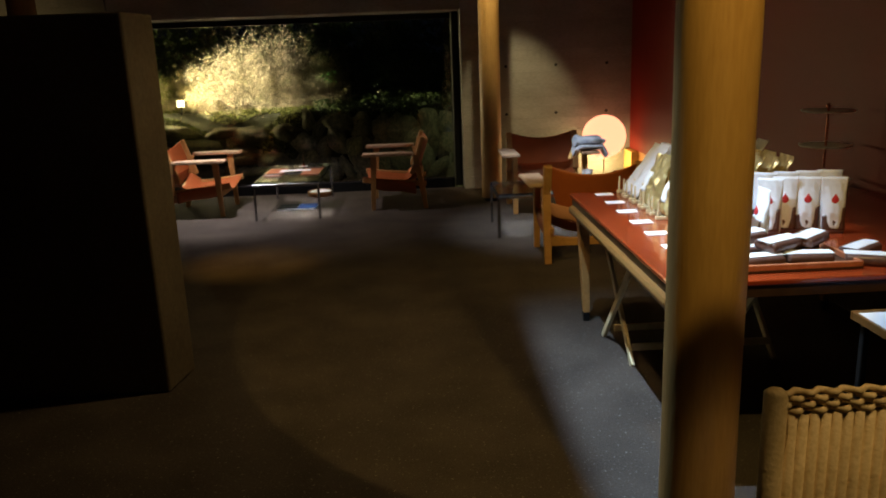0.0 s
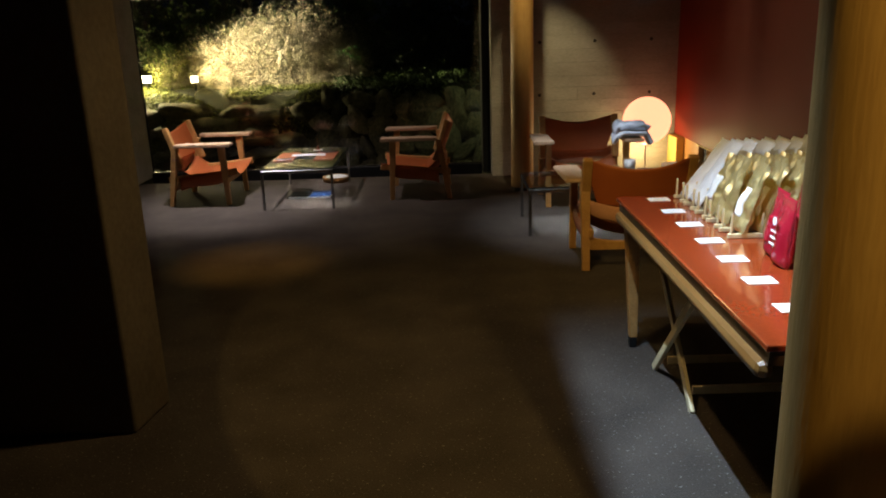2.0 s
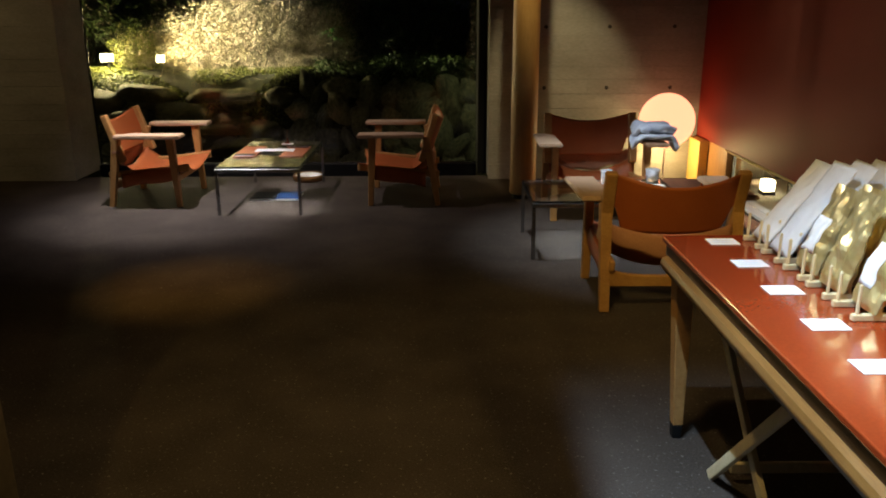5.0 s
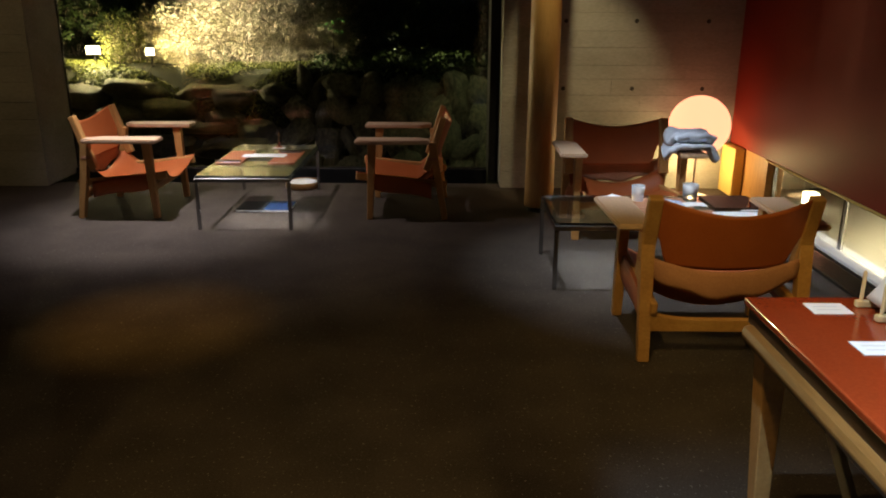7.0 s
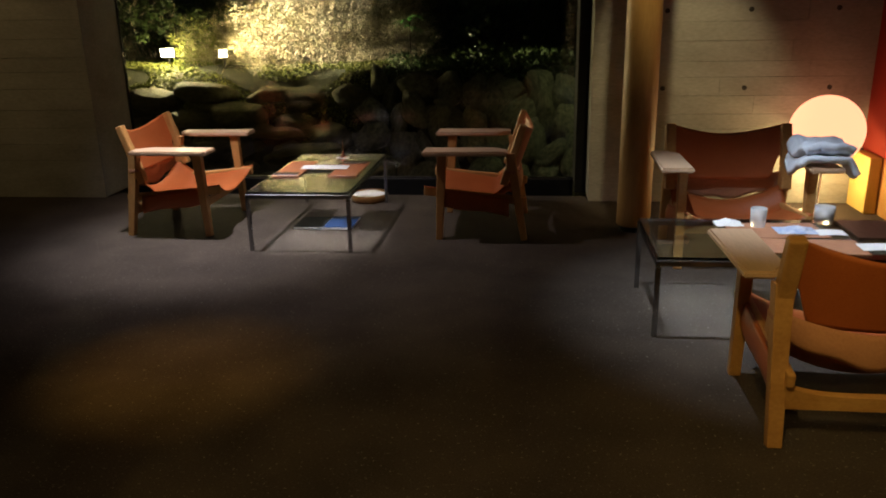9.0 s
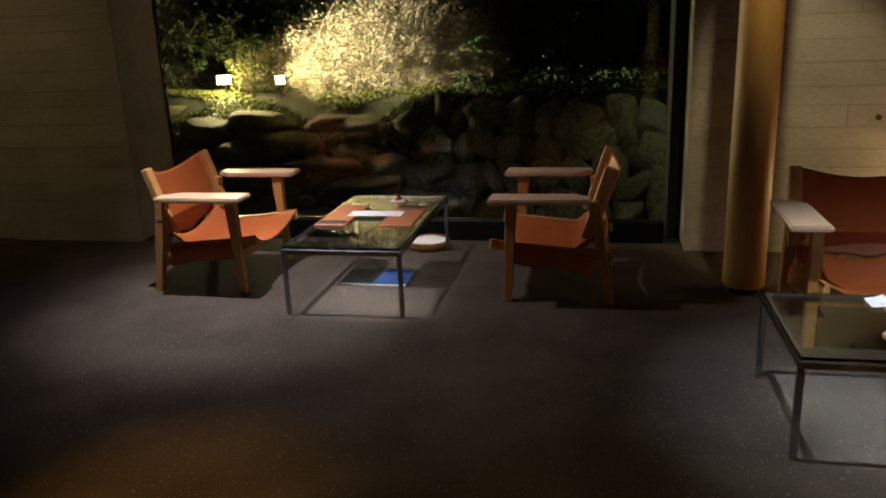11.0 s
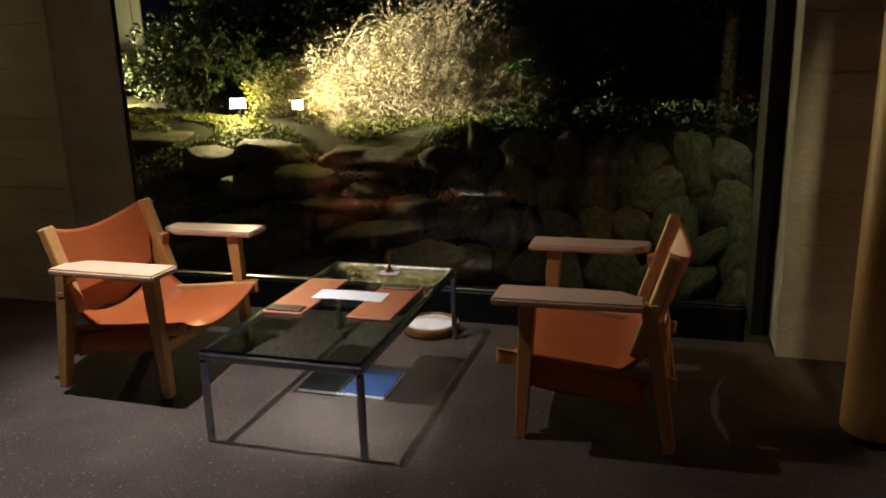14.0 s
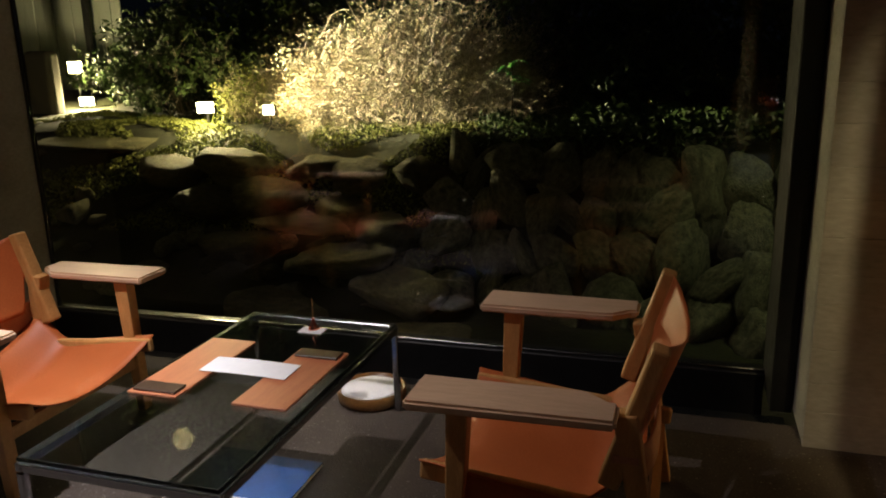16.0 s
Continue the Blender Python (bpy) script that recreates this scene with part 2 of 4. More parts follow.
def beam(a, b, w, d, up=(0, 1, 0), w2=None, d2=None, bevel=0.004):
    """A straight timber from a to b, w wide across and d deep along up, tapering to w2, d2."""
    def make(bm):
        a_, b_ = Vector(a), Vector(b)
        z = (b_ - a_).normalized()
        x = Vector(up).cross(z).normalized()
        y = z.cross(x)
        ends = []
        for p, ww, dd in ((a_, w, d), (b_, w2 or w, d2 or d)):
            ends.append([bm.verts.new(p + x * sx * ww / 2 + y * sy * dd / 2) for sx, sy in ((-1, -1), (1, -1), (1, 1), (-1, 1))])
        fs = [bm.faces.new(ends[0][::-1]), bm.faces.new(ends[1])]
        for i in range(4):
            j = (i + 1) % 4
            fs.append(bm.faces.new((ends[0][i], ends[0][j], ends[1][j], ends[1][i])))
        if bevel:
            bmesh.ops.bevel(bm, geom=list({e for f in fs for e in f.edges}), offset=bevel, segments=2, affect="EDGES", profile=0.5)
    return make


def lathe(profile, n=24, m=None):
    """A turned solid from (radius, height) pairs."""
    def make(bm):
        rings = []
        for r, z in profile:
            rings.append([bm.verts.new((m or Matrix()) @ Vector((r * math.cos(2 * math.pi * i / n), r * math.sin(2 * math.pi * i / n), z))) for i in range(n)])
        for p, q in zip(rings, rings[1:]):
            for i in range(n):
                bm.faces.new((p[i], p[(i + 1) % n], q[(i + 1) % n], q[i]))
        bm.faces.new(rings[0][::-1])
        bm.faces.new(rings[-1])
    return make


def sheet(fn, nu, nv, thick):
    """A bent sheet of leather, cloth or paper: fn(u, v) with u, v from 0 to 1."""
    def make(bm):
        pts = [[Vector(fn(i / nu, j / nv)) for j in range(nv + 1)] for i in range(nu + 1)]
        top, low = [], []
        for i in range(nu + 1):
            t_, l_ = [], []
            for j in range(nv + 1):
                du = pts[min(i + 1, nu)][j] - pts[max(i - 1, 0)][j]
                dv = pts[i][min(j + 1, nv)] - pts[i][max(j - 1, 0)]
                n = du.cross(dv).normalized()
                t_.append(bm.verts.new(pts[i][j] + n * thick / 2))
                l_.append(bm.verts.new(pts[i][j] - n * thick / 2))
            top.append(t_)
            low.append(l_)
        for i in range(nu):
            for j in range(nv):
                bm.faces.new((top[i][j], top[i + 1][j], top[i + 1][j + 1], top[i][j + 1]))
                bm.faces.new((low[i][j], low[i][j + 1], low[i + 1][j + 1], low[i + 1][j]))
        for i in range(nu):
            bm.faces.new((top[i][0], low[i][0], low[i + 1][0], top[i + 1][0]))
            bm.faces.new((top[i][nv], top[i + 1][nv], low[i + 1][nv], low[i][nv]))
        for j in range(nv):
            bm.faces.new((top[0][j], top[0][j + 1], low[0][j + 1], low[0][j]))
            bm.faces.new((top[nu][j], low[nu][j], low[nu][j + 1], top[nu][j + 1]))
    return make


def smoothstep(a, b, x):
    x = min(max((x - a) / (b - a), 0), 1)
    return x * x * (3 - 2 * x)


def setting(name, bm, mat, label, category, smooth=False):
    return tagged(link(name, bm, mat, smooth), label, category, kind="structure")


rnd = random.Random(7)

# ---- the room ----
GLASS_Y, WALL_Y, EAST, WEST, SOUTH, TOP = 9.83, 9.31, 2.51, -5.2, -1.5, 3.0
W_LEFT, W_RIGHT, HEAD = -2.8, 0.74, 1.84
setting("floor", mesh(box((WEST, SOUTH, -0.2), (EAST + 0.1, WALL_Y + 0.011, 0)), box((W_LEFT, WALL_Y + 0.0105, -0.2), (W_RIGHT, 9.46, 0))), CARPET, "dark brown short-pile carpet over the whole lounge", "floor")
setting("ceiling", mesh(box((WEST, SOUTH, TOP), (EAST + 0.2, GLASS_Y + 0.2, TOP + 0.2))), CEILING, "dark plain ceiling", "ceiling")
wall_left = setting("wall_north_left", mesh(box((WEST, WALL_Y + 0.012, 0), (W_LEFT, GLASS_Y + 0.03, TOP), 0.01)), CONCRETE, "grey board-formed concrete wall beside the window", "wall")
wall_right = setting("wall_north_right", mesh(box((W_RIGHT, WALL_Y + 0.012, 0), (EAST + 0.2, GLASS_Y + 0.15, TOP), 0.01)), CONCRETE, "board-formed concrete wall with plank marks and tie holes", "wall")
setting("lintel", mesh(box((W_LEFT, WALL_Y + 0.02, HEAD), (W_RIGHT, GLASS_Y + 0.15, TOP - 0.004), 0.012)), CONCRETE, "grey concrete lintel over the wide window", "wall")
# added board, out of view: gives the sales lamps' pool a straight edge
setting("unseen_beam_cutter", mesh(box((0.1, 1.8, 2.6), (0.4, 6.2, 2.64), 0.004), box((0.1, 1.8, 2.64), (0.13, 6.2, TOP - 0.003), 0.004)), CEILING, "unseen dark board added to cut off the sales lamp beams", "ceiling")
setting("wall_west", mesh(box((WEST - 0.2, SOUTH, 0), (WEST, GLASS_Y + 0.15, TOP))), PLASTER_DARK, "dark plaster side wall", "wall")
setting("wall_south", mesh(box((WEST - 0.2, SOUTH - 0.2, 0), (EAST + 0.2, SOUTH, TOP))), PLASTER_DARK, "dark plaster back wall", "wall")
LOW = 0.365
setting("wall_east", mesh(box((EAST, SOUTH, LOW), (EAST + 0.14, WALL_Y + 0.01, TOP), 0.006)), RED_WALL, "deep red lacquered wall above a low window", "wall")
setting("wall_east_base", mesh(box((EAST + 0.02, SOUTH, 0), (EAST + 0.14, 5.6, LOW))), PLASTER_DARK, "dark base under the red wall", "wall")
setting("wall_east_pier", mesh(box((EAST + 0.02, 8.62, 0), (EAST + 0.14, WALL_Y + 0.01, LOW))), OAK, "timber lining beside the low window", "wall")
setting("wall_partition", mesh(box((-3.6, -0.13, 0), (-0.89, 0.13, 1.64), 0.012, m=Matrix.Translation((0, 4.5, 0)) @ Matrix.Shear("XZ", 4, (0.16, 0)), segments=3)), PLASTER_TAN, "dark plastered partition wall with an open top", "wall")

setting("window_ledge", mesh(box((W_LEFT, 9.461, -0.2), (W_RIGHT, GLASS_Y - 0.055, -0.12), 0.003)), DARK_STONE, "black stone trough along the foot of the wide window", "floor")

# the plank marks of the concrete: one shallow panel a board
for wall, x0, x1 in ((wall_right, W_RIGHT, EAST), (wall_left, WEST + 1.4, W_LEFT)):
    z, k = 0.0, 0
    while z < 2.3:
        h = rnd.choice((0.1, 0.12, 0.13, 0.15))
        x = x0
        while x < x1 - 0.01:
            e = min(x1, x + rnd.uniform(0.7, 1.9))
            if x1 - e < 0.25:
                e = x1
            y = WALL_Y + rnd.uniform(-0.0015, 0.002)
            part("board_mark", mesh(box((x + 0.0004, y, z + 0.0005), (e - 0.0004, WALL_Y + 0.02, z + h - 0.0005), 0.0012)), CONCRETE, wall)
            x = e
        z += h
# dark discs on the wall's face, coloured as the shade inside the tie holes
HOLE_SHADE = material("tie_hole", (0.03, 0.028, 0.024), 0.9)
for z in (0.77, 1.26):
    for x in (1.2, 1.72, 2.25):
        part("tie_hole", mesh(lathe(((0.016, 0), (0.016, 0.003), (0.010, 0.0035)), 12, pose(x, WALL_Y - 0.0035, z, 90) @ pose(0, 0, 0, 180))), HOLE_SHADE, wall_right)

# the wide window: black frame and one great pane
window = thing("window_1", "wide fixed picture window in a slim black frame", "window")
window["kind"] = "structure"
part("sill_rail", mesh(box((W_LEFT + 0.005, GLASS_Y - 0.05, -0.2), (0.658, GLASS_Y + 0.06, 0.05), 0.004)), BLACK_METAL, window)
part("glazing_bead", mesh(box((W_LEFT + 0.02, GLASS_Y - 0.03, 0.05), (0.66, GLASS_Y - 0.012, 0.062), 0.002)), CHROME, window, "thin bright glazing bead")
part("head_rail", mesh(box((W_LEFT + 0.005, GLASS_Y - 0.05, 1.78), (0.658, GLASS_Y + 0.06, HEAD - 0.003), 0.004)), BLACK_METAL, window)
part("stile", mesh(box((0.66, GLASS_Y - 0.27, 0.0), (W_RIGHT - 0.005, GLASS_Y + 0.06, HEAD - 0.003), 0.004)), BLACK_METAL, window)
part("stile", mesh(box((W_LEFT + 0.002, GLASS_Y - 0.012, 0.05), (W_LEFT + 0.012, GLASS_Y + 0.02, 1.78), 0.002)), BLACK_METAL, window)
pane = part("pane", mesh(box((W_LEFT + 0.013, GLASS_Y - 0.008, 0.05), (0.66, GLASS_Y + 0.004, 1.78))), WINDOW_GLASS, window)
pane.visible_shadow = False

# the low window under the red wall
low = thing("window_2", "long low window at floor level under the red wall", "window")
low["kind"] = "structure"
part("sill", mesh(box((EAST - 0.01, 5.6, 0.0), (EAST + 0.14, 8.62, 0.03), 0.004)), PAPER, low, "pale painted sill")
part("head", mesh(box((EAST - 0.004, 5.6, LOW - 0.014), (EAST + 0.12, 8.62, LOW - 0.002), 0.003)), LAMPLIT_YELLOW, low)
for y in (5.62, 6.62, 7.62, 8.6):
    part("mullion", mesh(box((EAST + 0.06, y - 0.012, 0.03), (EAST + 0.09, y + 0.012, LOW - 0.03), 0.002)), CHROME, low)
for y in (5.63, 6.63, 7.63):
    p = part("pane", mesh(box((EAST + 0.07, y + 0.005, 0.03), (EAST + 0.076, y + 0.97, LOW - 0.03))), WINDOW_GLASS, low)
    p.visible_shadow = False
setting("terrace", mesh(box((EAST + 0.14, 4.5, -0.25), (6.0, 9.4, -0.03))), SAND, "pale gravel strip outside the low window", "ground")
setting("garden_wall", mesh(box((4.4, 4.5, -0.03), (4.6, 9.4, 2.4))), FACADE, "ochre plastered garden wall outside", "wall")
# unseen spot added behind the red wall to brighten the gravel strip outside
spot("low_window_fill", (2.95, 7.3, 1.5), (3.9, 7.2, 0.0), 230, (1.0, 0.85, 0.5), 110, 0.6, 0.05)
lantern = thing("garden_lantern", "small glowing lantern on the gravel outside the low window", "lantern", m=pose(2.95, 8.8, -0.03))
lbody = part("body", mesh(box((-0.05, -0.05, 0.0), (0.05, 0.05, 0.03), 0.004)), BLACK_METAL, lantern)
part("lens", mesh(box((-0.045, -0.045, 0.031), (0.045, 0.045, 0.12), 0.006)), FLOOD, lbody, "bright lit lens")
setting("timber_pier", mesh(box((EAST - 0.06, 9.03, 0.0), (EAST + 0.015, WALL_Y - 0.003, LOW - 0.004), 0.004)), LAMPLIT_YELLOW, "timber pier under the red wall, coloured as lit by the lamp", "wall")


def floor_grille(x0, x1, y0, y1):
    ob = thing("floor_grille", "black slatted heater grille along the low window", "grille", m=pose(x0, y0, 0.001))
    w, l = x1 - x0, y1 - y0
    part("tray", mesh(box((0, 0, 0), (w, l, 0.003))), DARK_STONE, ob)
    for lo, hi in (((0, 0, 0.0035), (0.012, l, 0.016)), ((w - 0.012, 0, 0.0035), (w, l, 0.016)), ((0.013, 0, 0.0035), (w - 0.013, 0.012, 0.016)), ((0.013, l - 0.012, 0.0035), (w - 0.013, l, 0.016))):
        part("frame", mesh(box(lo, hi, 0.002)), BLACK_METAL, ob)
    for i in range(7):
        x = 0.03 + (w - 0.06) * i / 6
        part("slat", mesh(box((x - 0.005, 0.013, 0.0035), (x + 0.005, l - 0.013, 0.014), 0.0015)), CHROME, ob)
    return ob


floor_grille(2.31, 2.49, 5.7, 8.6)

# peeled log posts


def log_post(x, y, r, h, label, shoe=True):
    ob = thing("log_post", label, "post", "log posts", pose(x, y, 0))
    prof = []
    for i in range(26):
        z = 0.04 + (h - 0.04) * i / 25
        prof.append((r * (1 - 0.03 * i / 25 + 0.02 * noise.noise((x * 3, y, i * 0.45))), z))
    part("shaft", mesh(lathe([(r * 0.96, 0.035)] + prof, 26)), LOG, ob, smooth=True)
    part("shoe", mesh(lathe(((r * 0.8, 0), (r * 0.8, 0.036)), 20)), BLACK_METAL, ob)
    return ob


log_post(0.965, 8.62, 0.1, TOP, "peeled yellow log post beside the concrete wall")
log_post(0.955, 2.95, 0.098, TOP, "thick peeled log post by the sales table")
log_post(-2.62, 7.2, 0.1, TOP, "peeled log post behind the dark partition")

# ---- the armchairs ----


def armchair():
    ob = thing("armchair", "low oak armchair with slung tan saddle leather and broad flat arms", "armchair", "leather armchairs")
    X = 0.31
    for s in (-1, 1):
        part("front_leg", mesh(beam((s * X, -0.25, 0), (s * X, -0.225, 0.516), 0.042, 0.036, (0, 1, 0), 0.046, 0.058)), OAK, ob)
        part("rear_leg", mesh(beam((s * X, 0.25, 0), (s * X, 0.165, 0.516), 0.046, 0.036, (0, 1, 0), 0.056, 0.056)), OAK, ob)
        part("back_post", mesh(beam((s * (X - 0.004), 0.13, 0.33), (s * (X - 0.004), 0.238, 0.675), 0.056, 0.05, (0, 1, 0), 0.056, 0.042, 0.008)), OAK, ob)
        part("side_rail", mesh(beam((s * (X - 0.028), -0.34, 0.285), (s * (X - 0.028), 0.262, 0.229), 0.026, 0.05, (0, 0, 1), bevel=0.008)), OAK, ob)

        def arm(u, v, s=s):
            y = -0.328 + 0.48 * v
            w = 0.155 - 0.03 * smoothstep(0.75, 1.0, v)
            inner = 0.272 + 0.05 * smoothstep(0.82, 0.98, v)
            return (s * (inner + (0.432 - inner - 0.012 * v) * u), y, 0.529)
        bm = mesh(sheet(arm, 6, 20, 0.026))
        bmesh.ops.recalc_face_normals(bm, faces=bm.faces[:])
        bmesh.ops.bevel(bm, geom=[e for e in bm.edges if e.calc_face_angle(0) > 0.8], offset=0.007, segments=2, affect="EDGES")
        part("armrest", bm, OAK_ARM, ob, "pale flat oak armrest")

    def shaped(u, v):
        x = -0.295 + 0.59 * u
        top = 0.175 + 0.035 * (2 * u - 1) ** 4
        return (x, 0.222 + 0.01 * v, 0.125 + (top - 0.125) * v)
    part("rear_stretcher", mesh(sheet(shaped, 20, 2, 0.024)), OAK, ob)
    part("front_stretcher", mesh(beam((-X, -0.235, 0.2), (X, -0.235, 0.2), 0.024, 0.045, (0, 0, 1))), OAK, ob)

    def seat(u, v):
        w = 2 * u - 1
        y = -0.338 + 0.538 * v
        rail = 0.318 - 0.094 * (y + 0.34) / 0.64
        sag = 0.085 * (1 - w * w) * (0.85 + 0.3 * v)
        front = 0.05 * smoothstep(0.14, 0, v) * (1 - w * w)
        rear = 0.115 * smoothstep(0.7, 1.0, v)
        y += 0.03 * (1 - w * w) * (1 - v)
        return (w * 0.3, y, rail - sag - front * 0.4 + rear)
    part("seat", mesh(sheet(seat, 24, 20, 0.005)), LEATHER, ob, smooth=True)

    for s in (-1, 1):
        def flap(u, v, s=s):
            y = -0.22 + 0.38 * v
            rail = 0.316 - 0.094 * (y + 0.34) / 0.64
            return (s * (0.302 + 0.012 * math.sin(u * 2.6)), y, rail - 0.1 * u - 0.006 * math.sin(v * 7) * u)
        part("seat_flap", mesh(sheet(flap, 6, 12, 0.005)), LEATHER, ob, smooth=True)

    def rear_flap(u, v):
        w = 2 * u - 1
        z = 0.42 - 0.05 * (1 - w * w)
        return (w * 0.285, 0.2 + 0.025 * (1 - w * w) + 0.01 * math.sin(3 * v), z - (0.11 - 0.03 * w * w + 0.008 * math.sin(9 * w)) * v)
    part("rear_flap", mesh(sheet(rear_flap, 20, 6, 0.005)), SUEDE, ob, "pale suede underside flap", smooth=True)

    def back(u, v):
        w = 2 * u - 1
        a = abs(w)
        top = 0.668 - 0.055 * (1 - w * w) ** 1.2
        bottom = 0.52 - 0.135 * smoothstep(1.0, 0.78, a) - 0.012 * (1 - w * w)
        z = bottom + (top - bottom) * v
        lean = 0.13 + 0.108 * (z - 0.33) / 0.345
        bulge = 0.058 * (1 - w * w)
        return (w * 0.286, lean + 0.012 + bulge * (0.9 + 0.2 * v), z)
    part("backrest", mesh(sheet(back, 40, 14, 0.005)), LEATHER, ob, smooth=True)
    for s in (-1, 1):
        part("strap", mesh(box((s * 0.334 - 0.004, 0.14, 0.40), (s * 0.334 + 0.004, 0.2, 0.42), 0.002)), SUEDE, ob, "thin leather strap")
    return ob


chair = armchair()
chair.matrix_world = pose(-1.862, 8.68, 0, 0, 0, 90)
tagged(chair, "tan leather and oak armchair beside the glass table at the window")
c = copy_thing(chair, pose(0.06, 8.68, 0, 0, 0, -90))
tagged(c, "tan leather and oak armchair turned away from the dark stone garden")
c = copy_thing(chair, pose(1.415, 6.445, 0, 0, 0, 180))
tagged(c, "tan leather and oak armchair seen from behind at the corner table")
c = copy_thing(chair, pose(1.415, 8.15, 0, 0, 0, 0))
tagged(c, "reddish leather armchair against the concrete wall, cloth over one arm")

# ---- glass tables ----



def glass_table(w, l, label):
    ob = thing("glass_table", label, "coffee table", "glass coffee tables")
    t, h = 0.022, 0.34
    for sx in (0, 1):
        for sy in (0, 1):
            x, y = sx * (w - t), sy * (l - t)
            part("leg", mesh(box((x, y, 0), (x + t, y + t, h - 0.034), 0.003)), CHROME, ob)
        part("long_rail", mesh(box((sx * (w - t), 0, h - 0.032), (sx * (w - t) + t, l, h - 0.006), 0.003)), CHROME, ob)
        part("short_rail", mesh(box((t + 0.001, sx * (l - t), h - 0.032), (w - t - 0.001, sx * (l - t) + t, h - 0.006), 0.003)), CHROME, ob)
    g = part("glass_top", mesh(box((0.004, 0.004, h - 0.004), (w - 0.004, l - 0.004, h + 0.008), 0.003)), TABLE_GLASS, ob, "thick green-edged glass top")
    g.visible_shadow = False
    return ob


table = glass_table(0.6, 1.16, "steel-framed coffee table with a green glass top at the window")
table.matrix_world = pose(-1.253, 8.075, 0)
table2 = copy_thing(table, pose(2.01, 7.01, 0, 0, 0, 90))
tagged(table2, "steel-framed glass coffee table, cluttered, in the corner")
GT = 0.3485


def flat(name, x0, y0, x1, y1, z0, h, mat, label, category, turn=0, bevel=0.002):
    cx, cy = (x0 + x1) / 2, (y0 + y1) / 2
    ob = link(name, mesh(box((x0 - cx, y0 - cy, 0), (x1 - cx, y1 - cy, h), bevel)), mat)
    ob.matrix_world = pose(cx, cy, z0, 0, 0, turn)
    return tagged(ob, label, category)


def wooden_mat(x0, y0, x1, y1, near):
    ob = thing("table_mat", "reddish cherry wood table mat on the glass table", "table mat", "wooden table mats")
    ob.matrix_world = pose((x0 + x1) / 2, (y0 + y1) / 2, GT)
    w, l = x1 - x0, y1 - y0
    part("plank", mesh(box((-w / 2, -l / 2, 0), (w / 2, l / 2, 0.009), 0.002)), BOARD_RED, ob)
    y = -l / 2 + 0.01 if near else l / 2 - 0.07
    part("dark_strip", mesh(box((-w / 2 + 0.012, y, 0.0095), (w / 2 - 0.012, y + 0.06, 0.016), 0.002)), DARK_WOOD, ob, "dark slim cutlery case")
    return ob


wooden_mat(-1.225, 8.47, -1.055, 8.92, True)
wooden_mat(-0.875, 8.475, -0.70, 8.9, False)


def curled_paper(x0, y0, x1, y1, z, label):
    def fn(u, v):
        return (x0 + (x1 - x0) * u, y0 + (y1 - y0) * v, z + 0.003 * math.sin(u * math.pi) + 0.002 * v)
    return tagged(link("paper_sheet", mesh(sheet(fn, 10, 4, 0.0008)), PAPER), label, "paper")


curled_paper(-1.1, 8.65, -0.8, 8.76, GT + 0.011, "white paper menu strip lying across two wooden mats")


def incense(x, y):
    flat("card", x - 0.045, y - 0.03, x + 0.045, y + 0.03, GT, 0.0015, PAPER, "small white card under the incense holder", "card", bevel=0)
    ob = thing("incense_holder", "copper incense holder with one upright stick", "incense holder", "incense holders", pose(x, y + 0.012, GT + 0.002))
    part("cone", mesh(lathe(((0.022, 0), (0.02, 0.006), (0.009, 0.022), (0.005, 0.04), (0.003, 0.046)), 20)), COPPER, ob, smooth=True)
    part("stick", mesh(lathe(((0.0016, 0.044), (0.0014, 0.115)), 6)), OAK, ob, "thin upright incense stick")
    return ob


incense(-0.925, 9.085)

# a magazine and a round basket on the carpet


def magazine(x0, y0, x1, y1, mat, label):
    ob = thing("magazine", label, "magazine", "magazines under the table", pose((x0 + x1) / 2, (y0 + y1) / 2, 0.001))
    w, l = (x1 - x0) / 2, (y1 - y0) / 2
    part("pages", mesh(box((-w, -l, 0.001), (w, l, 0.012), 0.001)), PAPER, ob, "white page edges")
    part("cover", mesh(box((-w - 0.001, -l + 0.002, 0.0123), (w + 0.001, l, 0.0145))), mat, ob)
    return ob


# dark sheet laid where the left table mat's shadow falls
magazine(-1.13, 8.53, -0.945, 8.78, MAT_SHADE, "dark sheet standing in for the shadow of a table mat")
magazine(-0.94, 8.53, -0.76, 8.78, BLUE, "blue magazine lying on the carpet under the table")
basket = thing("round_basket", "low round wooden basket lined with white cloth", "basket", m=pose(-0.8, 9.3, 0))
part("rim", mesh(lathe(((0.115, 0), (0.132, 0.008), (0.135, 0.05), (0.13, 0.054), (0.126, 0.05), (0.12, 0.04)), 32)), RAIL_WOOD, basket, smooth=True)
part("lining", mesh(lathe(((0.118, 0.042), (0.1, 0.051), (0.05, 0.056), (0.01, 0.057)), 32)), PAPER, basket, "white cloth lining", smooth=True)

# ---- the corner: lamp, cloth, things on the second table ----
lamp = thing("floor_lamp", "glowing round paper globe lamp on a thin white stem", "floor lamp", m=pose(2.165, 9.03, 0))
R = 0.221
part("globe", mesh(lathe([(max(R * math.sin(a), 0.004), 0.53 - R * math.cos(a)) for a in [math.pi * i / 32 for i in range(33)]], 48)), GLOBE, lamp, "lit warm white globe shade", smooth=True)
part("stem", mesh(lathe(((0.008, 0.014), (0.008, 0.31)), 12)), PAPER, lamp)
# extra bulb below the globe, added to strengthen its light on the wall
bulb("globe_boost", (2.165, 9.1, 0.27), 10, (1.0, 0.74, 0.32), 0.02)
